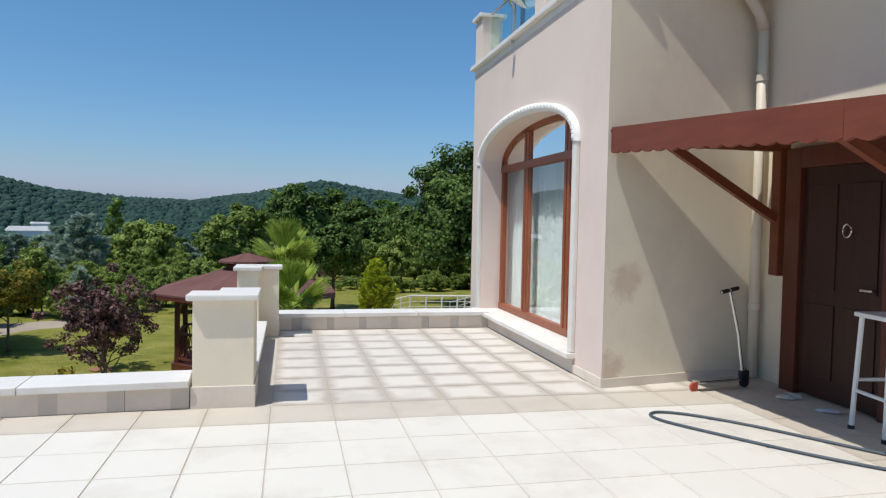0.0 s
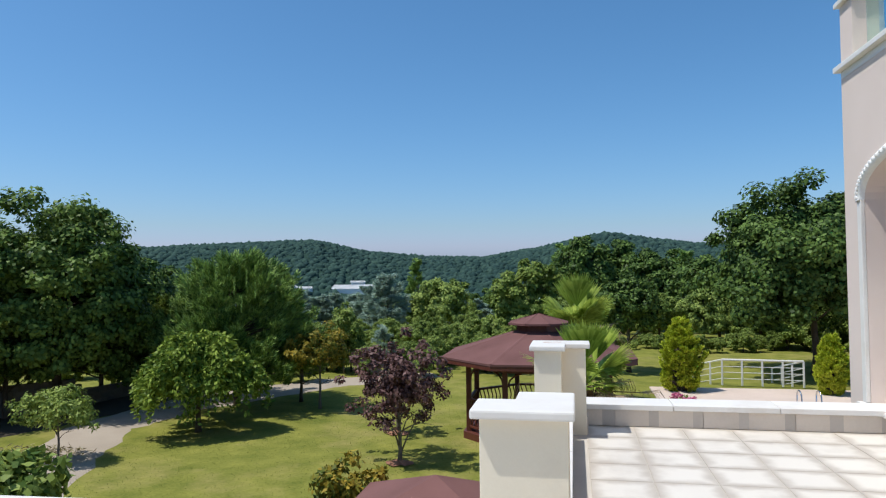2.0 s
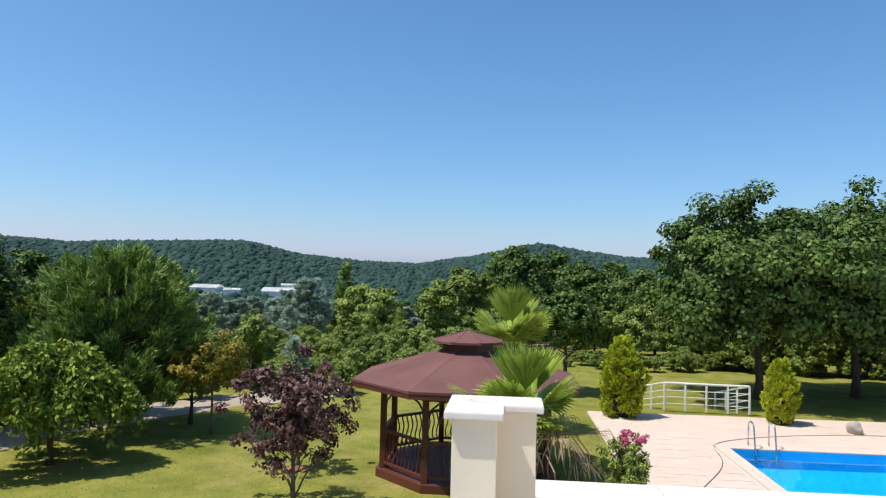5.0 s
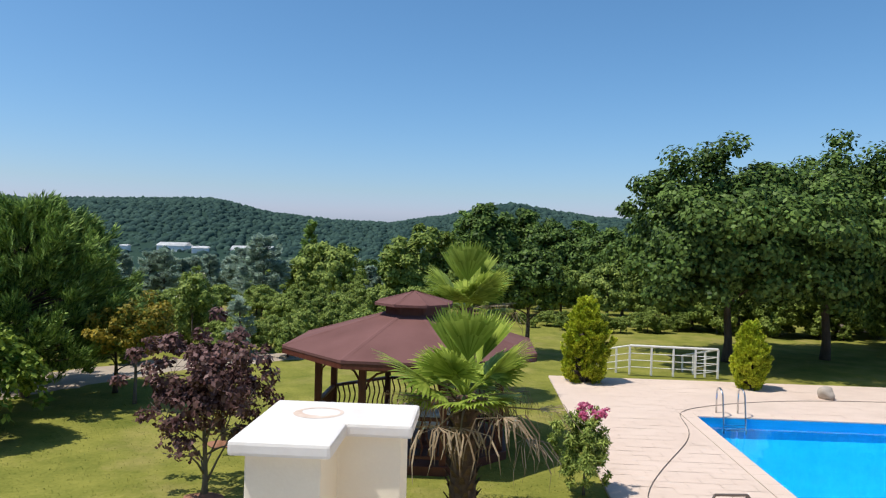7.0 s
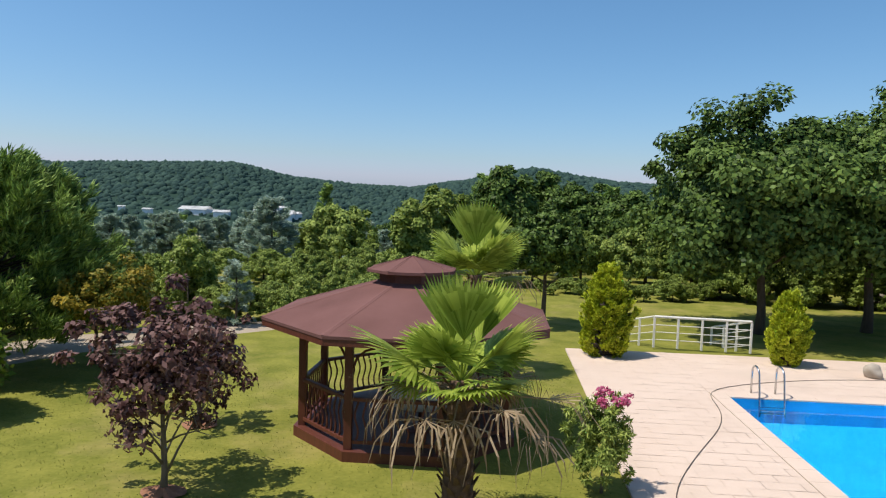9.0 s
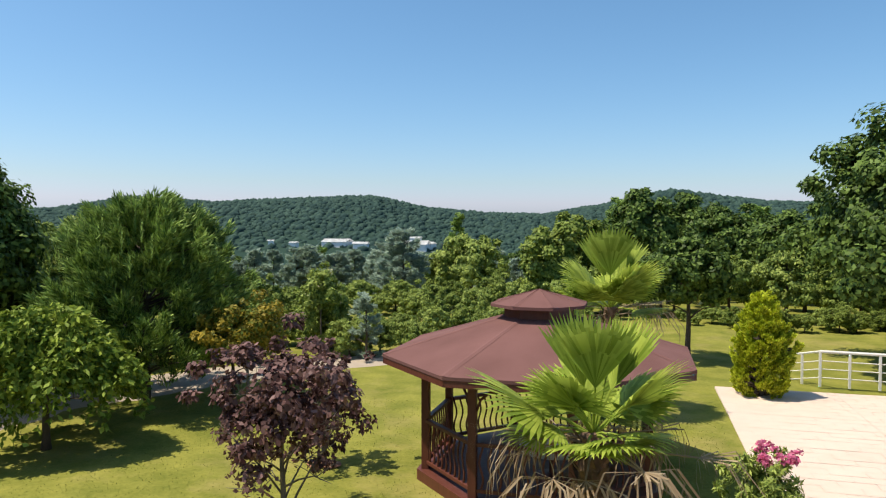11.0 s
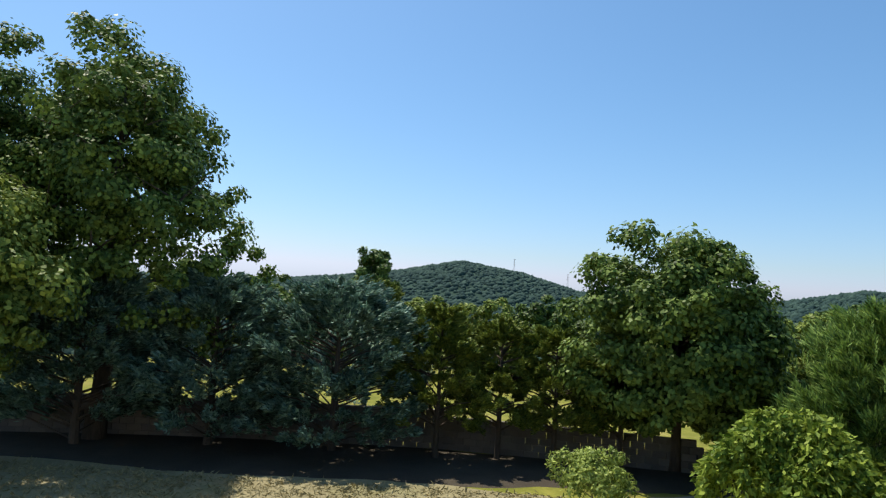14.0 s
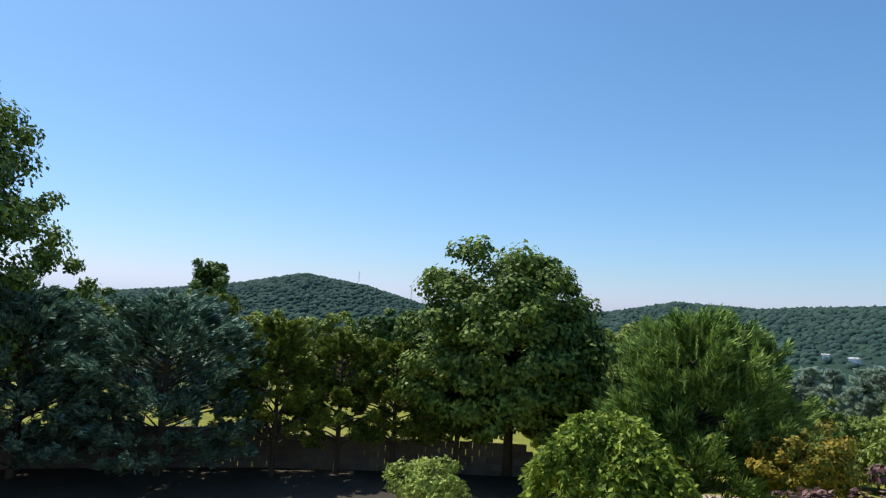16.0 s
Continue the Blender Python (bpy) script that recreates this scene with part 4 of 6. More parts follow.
for y0, y1 in ((0.9, 3.86), (3.864, 6.38)):
    bm = bmesh.new()
    n = round((y1 - y0) / 0.03)
    prev = None
    for k in range(n + 1):
        y = y0 + (y1 - y0) * k / n
        zb = 2.19 - 0.028 * abs(math.sin(math.pi * (y - y0) / 0.17))
        r = [bm.verts.new(p) for p in ((3.16, y, zb), (3.16, y, 2.40), (3.19, y, 2.40), (3.19, y, zb))]
        if prev:
            for q in range(4):
                bm.faces.new((prev[q], r[q], r[(q + 1) % 4], prev[(q + 1) % 4]))
        else:
            bm.faces.new(r)
        prev = r
    bm.faces.new(prev[::-1])
    part("valance", bm, M_AWNING, awn, "scalloped wooden valance")
for y in (6.30, 4.3, 2.2):
    part("wall_post", box(4.69, 4.798, y - 0.06, y + 0.06, 1.06, 2.36, 0.008), M_AWNING, awn)
    bm = bmesh.new()
    d = Vector((3.56 - 4.70, 0, 2.26 - 1.6))
    bmesh.ops.create_cube(bm, size=1, matrix=Matrix.LocRotScale((4.13, y, 1.93), d.to_track_quat("X", "Z"), (d.length, 0.07, 0.08)))
    part("brace", bm, M_AWNING, awn)
    part("rafter", box(3.2, 4.79, y - 0.04, y + 0.04, 2.24, 2.31, 0.005), M_AWNING, awn)
part("front_beam", box(3.2, 3.28, 0.9, 6.36, 2.24, 2.33, 0.006), M_AWNING, awn)

for o in awn.children:      # the awning falls a little along its length
    for v in o.data.vertices:
        if v.co.x < 3.5:
            v.co.x += 0.07 * (6.4 - v.co.y) - 0.14
        v.co.z -= 0.062 * (6.4 - v.co.y) * (1 if v.co.x < 4.6 else 0.4)

pipe = thing("downpipe", "cream painted rain downpipe in the wall corner", "downpipe", (4.70, 6.56, 0))
part("pipe", tube([(0, 0, 0.02), (0, 0, 3.5)], 0.05, 12), M_PIPE, pipe, smooth=True)
for z in (0.7, 1.45, 2.95):
    part("collar", tube([(0, 0, z), (0, 0, z + 0.06)], 0.06, 12), M_PIPE, pipe)
part("elbow", tube([(0, 0, 3.45), (-0.05, 0.0, 3.6), (-0.25, -0.05, 3.8), (-0.28, -0.06, 4.0)], 0.055, 12), M_PIPE, pipe, smooth=True)

# scooter
sc = thing("kick_scooter", "silver folding kick scooter leaning against the wall", "scooter", (4.32, 6.24, 0.0), 8)
part("deck", box(-0.5, -0.02, -0.05, 0.05, 0.075, 0.1, 0.008), M_STEEL, sc)
part("steering_column", tube([(0.05, 0, 0.1), (0.0, 0.02, 0.5), (-0.08, 0.06, 0.9)], [0.02, 0.017, 0.014], 10), M_STEEL, sc)
part("handlebar", tube([(-0.21, 0.02, 0.905), (0.05, 0.1, 0.93)], 0.012, 8), M_STEEL, sc)
for a, b in (((-0.21, 0.02, 0.905), (-0.11, 0.05, 0.915)), ((-0.05, 0.07, 0.921), (0.05, 0.1, 0.93))):
    part("grip", tube([a, b], 0.02, 10), M_BLACK, sc, "black foam grip")
for x, m, h in ((0.07, M_BLACK, 0.05), (-0.52, M_REDP, 0.04)):
    w = part("wheel", tube([(x, -0.012, h), (x, 0.012, h)], h, 18), m, sc)
part("fork", box(0.02, 0.11, -0.025, 0.025, 0.07, 0.16, 0.008), M_BLACK, sc)

# bar stool
st = thing("bar_stool", "white painted wooden high stool beside the door", "stool", (4.50, 4.72, 0.0), -8)
part("seat", box(-0.19, 0.19, -0.19, 0.19, 0.86, 0.895, 0.01), M_PLASTIC, st)
for sx in (-1, 1):
    for sy in (-1, 1):
        part("leg", tube([(sx * 0.18, sy * 0.18, 0), (sx * 0.15, sy * 0.15, 0.86)], 0.019, 8), M_PLASTIC, st)
        part("foot", tube([(sx * 0.18, sy * 0.18, 0.0), (sx * 0.18, sy * 0.18, 0.03)], 0.024, 8), M_BLACK, st)
for s in (-1, 1):
    part("stretcher", tube([(-0.17, s * 0.165, 0.38), (0.17, s * 0.165, 0.38)], 0.014, 8), M_PLASTIC, st)
    part("stretcher", tube([(s * 0.17, -0.165, 0.30), (s * 0.17, 0.165, 0.30)], 0.014, 8), M_PLASTIC, st)

# garden hose on the terrace
bm = bmesh.new()
hp = [(5.2, 3.0), (4.6, 3.45), (4.0, 3.92), (3.55, 4.42), (3.2, 4.95), (2.98, 5.3), (2.96, 5.48), (3.08, 5.56), (3.3, 5.44), (3.6, 5.1), (3.95, 4.55), (4.3, 4.0), (4.7, 3.5)]
curve = [Vector((*hp[i], 0.012)).lerp(Vector((*hp[i + 1], 0.012)), k / 4) for i in range(len(hp) - 1) for k in range(4)]
for _ in range(3):
    curve = [curve[0]] + [(curve[i - 1] + curve[i] * 2 + curve[i + 1]) / 4 for i in range(1, len(curve) - 1)] + [curve[-1]]
tube(curve, 0.011, 8, bm)
tagged(part("garden_hose", bm, M_HOSE, smooth=True), "loop of blue-grey garden hose lying on the tiles", "hose")
mat_ = thing("litter_heap", "small crumpled papers and rags by the door", "litter", (4.45, 5.55, 0.0))
for k in range(5):
    b = bmesh.new()
    bmesh.ops.create_icosphere(b, subdivisions=2, radius=0.06)
    for v in b.verts:
        v.co = Vector((v.co.x * 1.5, v.co.y, v.co.z * 0.3)) * (1 + 0.5 * noise.noise(v.co * 20 + Vector((k, 0, 0))))
        v.co.z = max(v.co.z + 0.014, 0.0)
    o = part("scrap", b, M_CLOTH if k % 2 else M_PLASTIC, mat_)
    o.matrix_basis = pose(rr.uniform(-0.2, 0.2), rr.uniform(-0.3, 0.3), 0.0, 0, 0, k * 50)


# ---- pool and deck ----
PX0, PX1, PY0, PY1 = 5.85, 17.6, 19.1, 24.65
DZ = GZ + 0.02
deck = thing("pavement", "sandstone paved pool deck", "pavement", (0, 0, 0), 0, "", "structure")
for x0, x1, y0, y1 in ((2.62, PX0 - 0.36, 10.6, 29.3), (PX0 - 0.36, 22, PY1 + 0.36, 29.3), (PX0 - 0.36, 22, 11.4, PY0 - 0.36), (PX1 + 0.36, 22, PY0 - 0.36, PY1 + 0.36)):
    part("slab", box(x0, x1, y0, y1, GZ - 0.25, DZ - 0.012), M_DECKJOINT, deck)
pv = []
for x0, x1, y0, y1 in ((2.62, PX0 - 0.36, 10.7, 29.3), (PX0 - 0.36, 22, PY1 + 0.36, 29.3), (PX0 - 0.36, 22, 11.5, PY0 - 0.36)):
    ny = round((y1 - y0) / 0.3)
    for j in range(ny):
        ya, yb = y0 + (y1 - y0) * j / ny + 0.004, y0 + (y1 - y0) * (j + 1) / ny - 0.004
        x = x0 - (0.3 if j % 2 else 0.0)
        while x < x1:
            a, b = max(x, x0) + 0.004, min(x + 0.6, x1) - 0.004
            if b - a > 0.03:
                z = DZ + RNG.uniform(-0.002, 0.002)
                pv += [(a, ya, z), (b, ya, z), (b, yb, z), (a, yb, z)]
            x += 0.6
o = quads("paver", np.array(pv), M_DECK, deck)
o["kind"] = "stuff"
pool = thing("swimming_pool", "rectangular swimming pool with bright blue lining", "pool", (0, 0, 0))
bm = bmesh.new()
v = [bm.verts.new(p) for p in ((PX0, PY0, GZ), (PX1, PY0, GZ), (PX1, PY1, GZ), (PX0, PY1, GZ), (PX0, PY0, GZ - 1.5), (PX1, PY0, GZ - 1.5), (PX1, PY1, GZ - 1.5), (PX0, PY1, GZ - 1.5))]
for q in ((4, 5, 6, 7), (0, 1, 5, 4), (1, 2, 6, 5), (2, 3, 7, 6), (3, 0, 4, 7)):
    bm.faces.new([v[k] for k in q])
part("basin", bm, M_POOLTILE, pool)
o = part("water", box(PX0 + 0.001, PX1 - 0.001, PY0 + 0.001, PY1 - 0.001, GZ - 0.13, GZ - 0.125), M_WATER, pool, "clear still pool water")
bm = bmesh.new()
bmesh.ops.create_grid(bm, x_segments=1, y_segments=1, size=0.5, matrix=Matrix.LocRotScale(((PX0 + PX1) / 2, (PY0 + PY1) / 2, GZ - 0.12), None, (PX1 - PX0 - 0.004, PY1 - PY0 - 0.004, 1)))
bpy.data.objects.remove(o)
o = part("water", bm, M_WATER, pool, "clear still pool water")
o.visible_shadow = False
for x0, x1, y0, y1 in ((PX0 - 0.35, PX0, PY0 - 0.35, PY1 + 0.35), (PX1, PX1 + 0.35, PY0 - 0.35, PY1 + 0.35), (PX0, PX1, PY1, PY1 + 0.35), (PX0, PX1, PY0 - 0.35, PY0)):
    along = (x1 - x0) > (y1 - y0)
    n = round(((x1 - x0) if along else (y1 - y0)) / 0.5)
    for k in range(n):
        if along:
            b = box(x0 + (x1 - x0) * k / n + 0.003, x0 + (x1 - x0) * (k + 1) / n - 0.003, y0, y1, GZ - 0.04, DZ + 0.012, 0.008)
        else:
            b = box(x0, x1, y0 + (y1 - y0) * k / n + 0.003, y0 + (y1 - y0) * (k + 1) / n - 0.003, GZ - 0.04, DZ + 0.012, 0.008)
        part("coping_stone", b, M_DECK, pool)


def pool_ladder(x, y, rz):
    e = thing("pool_ladder", "stainless steel pool ladder on the pool edge", "pool ladder", (x, y, DZ), rz)
    for s in (-0.27, 0.27):
        pts = [(s, 0.45, 0.0), (s, 0.44, 0.45)] + [(s, 0.22 + 0.22 * math.cos(a), 0.5 + 0.18 * math.sin(a)) for a in (0.4, 0.9, 1.4, 1.9, 2.4, 2.9)] + [(s, -0.12, -0.2), (s, -0.14, -1.0)]
        part("handrail", tube(pts, 0.022, 8), M_STEEL, e, smooth=True)
    for z in (-0.25, -0.5, -0.75):
        part("rung", box(-0.25, 0.25, -0.17, -0.09, z, z + 0.03, 0.004), M_STEEL, e)


pool_ladder(6.75, PY1 + 0.02, 0)
hr = thing("step_handrail", "dark tubular handrail beside the terrace steps", "handrail", (0, 0, 0))
part("top_bar", tube([(3.72, 17.0, -1.92), (4.18, 17.05, -1.92)], 0.02, 8), M_DULL, hr)
part("leg", tube([(3.72, 17.0, -1.92), (3.28, 16.85, GZ + 0.02)], 0.02, 8), M_DULL, hr)
part("leg", tube([(4.18, 17.05, -1.92), (4.85, 16.9, GZ + 0.02)], 0.02, 8), M_DULL, hr)
part("upright", tube([(4.18, 17.05, -1.92), (4.18, 17.05, GZ + 0.02)], 0.02, 8), M_DULL, hr)

# stair railing at the far edge of the deck
fr = thing("stair_railing", "cream painted metal railing round the garden steps", "railing", (0, 0, 0))
xs = [5.34, 6.03, 6.72, 7.41, 8.1]
yy = lambda x: 30.1 - (x - 5.34) * 0.1
for x in xs:
    part("post", box(x - 0.03, x + 0.03, yy(x) - 0.03, yy(x) + 0.03, GZ, GZ + 0.93, 0.004), M_RAIL, fr)
part("top_rail", tube([(xs[0], yy(xs[0]), GZ + 0.95), (xs[-1], yy(xs[-1]), GZ + 0.95)], 0.04, 8), M_RAIL, fr)
for h in (0.25, 0.48, 0.70):
    part("bar", tube([(xs[0], yy(xs[0]), GZ + h), (xs[-1], yy(xs[-1]), GZ + h)], 0.014, 6), M_RAIL, fr)
for (a, b) in (((5.34, 30.1), (4.4, 31.6)), ((8.1, 29.82), (7.4, 31.3))):
    for f in (0.35, 0.68, 1.0):
        x, y = a[0] + (b[0] - a[0]) * f, a[1] + (b[1] - a[1]) * f
        part("post", box(x - 0.03, x + 0.03, y - 0.03, y + 0.03, GZ - 0.5, GZ + 0.93 - 0.45 * f, 0.004), M_RAIL, fr)
    for h in (0.25, 0.48, 0.70, 0.95):
        part("sloping_rail", tube([(*a, GZ + h), (*b, GZ + h - 0.45)], 0.03 if h > 0.9 else 0.014, 6), M_RAIL, fr)
rock = bmesh.new()
bmesh.ops.create_icosphere(rock, subdivisions=3, radius=0.22)
for v in rock.verts:
    v.co = v.co * (1 + 0.35 * noise.noise(v.co * 6)) + Vector((10.3, 27.3, DZ + 0.15))
    v.co.z = max(v.co.z, DZ)
tagged(part("garden_stone", rock, M_STONE, smooth=True), "rough brownish boulder on the edge of the deck", "stone")
bm = bmesh.new()
hp = [(2.9, 17.3), (3.1, 18.1), (3.3, 19.2), (4.1, 20.8), (5.0, 22.4), (5.35, 23.6), (5.4, 25.1), (6.8, 26.0), (8.6, 26.7), (10.2, 27.0), (13.5, 27.2)]
curve = [Vector((*hp[i], DZ + 0.014)).lerp(Vector((*hp[i + 1], DZ + 0.014)), k / 4) for i in range(len(hp) - 1) for k in range(4)]
for _ in range(4):
    curve = [curve[0]] + [(curve[i - 1] + curve[i] * 2 + curve[i + 1]) / 4 for i in range(1, len(curve) - 1)] + [curve[-1]]
tube(curve, 0.008, 6, bm)
tagged(part("garden_hose", bm, M_DULL, smooth=True), "thin grey hose lying across the pool deck", "hose")

# ---- gazebo ----
def octa(r, z, off=22.5):
    return [Vector((r * math.cos(radians(off + 45 * k)), r * math.sin(radians(off + 45 * k)), z)) for k in range(8)]


def roof_ring(e, r0, z0, r1, z1, thick, name):
    lo, hi = octa(r0, z0), octa(r1, z1)
    for k in range(8):
        bm = bmesh.new()
        p = [lo[k], lo[(k + 1) % 8], hi[(k + 1) % 8], hi[k]]
        if r1 < 0.02:
            p = [lo[k], lo[(k + 1) % 8], Vector((0, 0, z1))]
        top = [bm.verts.new(q) for q in p]
        bot = [bm.verts.new(q - Vector((0, 0, thick))) for q in p]
        bm.faces.new(top)
        bm.faces.new(bot[::-1])
        for i in range(len(p)):
            bm.faces.new((top[i], bot[i], bot[(i + 1) % len(p)], top[(i + 1) % len(p)]))
        bmesh.ops.recalc_face_normals(bm, faces=bm.faces)
        part(name, bm, M_SHINGLE, e)
        a, b = lo[k] + Vector((0, 0, 0.012)), (hi[k] if r1 >= 0.02 else Vector((0, 0, z1))) + Vector((0, 0, 0.012))
        bm = bmesh.new()
        sides = [((lo[j] - lo[k]).normalized() * 0.07, (hi[j] - hi[k]).normalized() * 0.05 if r1 >= 0.02 else Vector((0, 0, 0))) for j in ((k + 1) % 8, (k - 1) % 8)]
        mid = [bm.verts.new(a), bm.verts.new(b)]
        for s0, s1 in sides:
            edge = [bm.verts.new(lo[k] + s0 + Vector((0, 0, 0.004))), bm.verts.new((hi[k] if r1 >= 0.02 else Vector((0, 0, z1))) + s1 + Vector((0, 0, 0.004)))]
            bm.faces.new((mid[0], edge[0], edge[1], mid[1]))
        bmesh.ops.recalc_face_normals(bm, faces=bm.faces)
        part("hip_strip", bm, M_SHINGLE, e)


def gazebo(at):
    e = thing("gazebo", "octagonal brown timber gazebo with a two-tier shingle roof", "gazebo", at)
    H = 2.09
    part("deck_floor", prism([(p.x, p.y) for p in octa(2.14, 0)], -0.1, 0.13, 0.01), M_TIMBER, e)
    part("plinth_edge", prism([(p.x, p.y) for p in octa(2.1, 0)], -0.1, 0.06, 0.01), M_CLAD, e, "grey stone footing")
    ps = octa(1.98, 0)
    for p in ps:
        part("post", prism([(p.x + sx * 0.065, p.y + sy * 0.065) for sx, sy in ((-1, -1), (1, -1), (1, 1), (-1, 1))], 0.13, H + 0.05, 0.006), M_TIMBER, e)
    wave = None
    for k in range(8):
        a, b = ps[k], ps[(k + 1) % 8]
        d = b - a
        u = d.normalized()
        rz = math.degrees(math.atan2(d.y, d.x))
        mid = (a + b) / 2
        base = Matrix.Translation(mid) @ Matrix.Rotation(radians(rz), 4, "Z")
        L = d.length - 0.13
        def local(name, bm, label=""):
            o = part(name, bm, M_TIMBER, e, label)
            o.matrix_basis = base
            return o
        local("top_beam", box(-L / 2 - 0.06, L / 2 + 0.06, -0.05, 0.05, H - 0.06, H + 0.06, 0.005))
        local("frieze_rail", box(-L / 2, L / 2, -0.025, 0.025, H - 0.28, H - 0.23, 0.004))
        n = 14
        for i in range(n):
            x = -L / 2 + L * (i + 0.5) / n
            bm = bmesh.new()
            tube([(x, 0, H - 0.23), (x, 0, H - 0.17), (x, 0, H - 0.145), (x, 0, H - 0.12), (x, 0, H - 0.06)], [0.009, 0.012, 0.026, 0.012, 0.009], 6, bm)
            local("frieze_spindle", bm)
        for s in (-1, 1):
            bm = bmesh.new()
            tube([(s * L / 2, 0, H - 0.62), (s * (L / 2 - 0.06), 0, H - 0.45), (s * (L / 2 - 0.2), 0, H - 0.33), (s * (L / 2 - 0.36), 0, H - 0.28)], 0.022, 6, bm)
            local("curved_bracket", bm)
        local("hand_rail", box(-L / 2, L / 2, -0.045, 0.045, 0.93, 0.99, 0.008))
        local("foot_rail", box(-L / 2, L / 2, -0.03, 0.03, 0.22, 0.28, 0.006))
        n = 10
        for i in range(n):
            x = -L / 2 + L * (i + 0.5) / n
            m = base @ Matrix.Translation((x, 0, 0))
            if wave is None:
                bm = bmesh.new()
                pts = [(0.03 * math.sin(2 * math.pi * j / 10), 0, 0.28 + 0.65 * j / 12) for j in range(13)]
                tube(pts, 0.018, 6, bm)
                wave = part("wavy_baluster", bm, M_TIMBER, e)
                wave.matrix_basis = m
            else:
                share("wavy_baluster", wave, m, e)
    roof_ring(e, 2.72, H + 0.02, 0.62, H + 0.63, 0.05, "roof_panel")
    for k, (a, b) in enumerate(zip(octa(2.69, H - 0.11), octa(2.69, H - 0.11)[1:] + octa(2.69, H - 0.11)[:1])):
        d = b - a
        bm = bmesh.new()
        bmesh.ops.create_cube(bm, size=1, matrix=Matrix.LocRotScale((a + b) / 2 + Vector((0, 0, 0.05)), Euler((0, 0, math.atan2(d.y, d.x))), (d.length + 0.03, 0.035, 0.15)))
        part("fascia_board", bm, M_TIMBER, e)
    for p, q in zip(octa(2.62, H - 0.02), octa(0.8, H + 0.54)):
        part("rafter", tube([p, q], 0.045, 5), M_TIMBER, e)
    part("cupola_drum", prism([(p.x, p.y) for p in octa(0.62, 0)], H + 0.5, H + 0.83, 0.0), M_TIMBER, e)
    roof_ring(e, 0.86, H + 0.86, 0.0, H + 1.1, 0.05, "cupola_panel")
    return e


GC = (-1.03, 21.6, GZ)
gazebo(GC)
gt = thing("garden_table", "round table with a pale blue cloth inside the gazebo", "table", (GC[0] + 0.3, GC[1] - 0.6, GZ + 0.13))
bm = bmesh.new()
lathe([(0.52, 0.45), (0.55, 0.6), (0.54, 0.735), (0.5, 0.75)], 24, bm)
part("cloth", bm, M_CLOTH, gt, "pale blue tablecloth", True)
part("pedestal", lathe([(0.3, 0.0), (0.28, 0.04), (0.05, 0.08), (0.05, 0.6), (0.2, 0.7)], 14), M_TIMBER, gt)

# low brown roof below the terrace edge
lr = thing("shelter_roof", "small brown shingle-roofed shelter below the terrace", "shelter", (-1.55, 9.9, GZ))
for sx in (-0.8, 0.8):
    for sy in (-0.8, 0.8):
        part("post", box(sx - 0.05, sx + 0.05, sy - 0.05, sy + 0.05, 0.0, 1.75, 0.005), M_TIMBER, lr)
bm = bmesh.new()
pk = [bm.verts.new(p) for p in ((-1.05, -1.05, 1.72), (1.05, -1.05, 1.72), (1.05, 1.05, 1.72), (-1.05, 1.05, 1.72), (0, 0, 2.16))]
for q in ((0, 1, 4), (1, 2, 4), (2, 3, 4), (3, 0, 4), (3, 2, 1, 0)):
    bm.faces.new([pk[k] for k in q])
part("roof", bm, M_SHINGLE, lr)


# ---- palms ----
def fan(way, span, length, droop, bend, n=26):
    """Blades of one palm fan as loose pointed quads, round the end of its stalk."""
    out = []
    w = Vector(way).normalized()
    side = w.cross(Vector((0, 0, 1)))
    if side.length < 0.1:
        side = Vector((1, 0, 0))
    side.normalize()
    nrm = side.cross(w)
    for k in range(n):
        a = (k / (n - 1) - 0.5) * span
        d = (w * math.cos(a) + side * math.sin(a) + nrm * (0.1 * math.cos(a * 2) - 0.05)).normalized()
        ln = length * (0.82 + 0.18 * math.cos(a)) * random.uniform(0.92, 1.05)
        s = (side * math.cos(a) - w * math.sin(a)) * (ln * 0.042)
        p1 = d * ln * 0.5
        p2 = d * ln * 0.78 + Vector((0, 0, -droop * ln * 0.06))
        p3 = d * ln + Vector((0, 0, -droop * ln * random.uniform(0.15, 0.4)))
        out += [Vector((0, 0, 0)) - s * 0.2, p1 - s + nrm * 0.006, p1 + s + nrm * 0.006, s * 0.2]
        out += [p1 - s + nrm * 0.006, p2 - s * 0.75, p2 + s * 0.75, p1 + s + nrm * 0.006]
        out += [p2 - s * 0.75, p3 - s * 0.05, p3 + s * 0.05, p2 + s * 0.75]
    return out


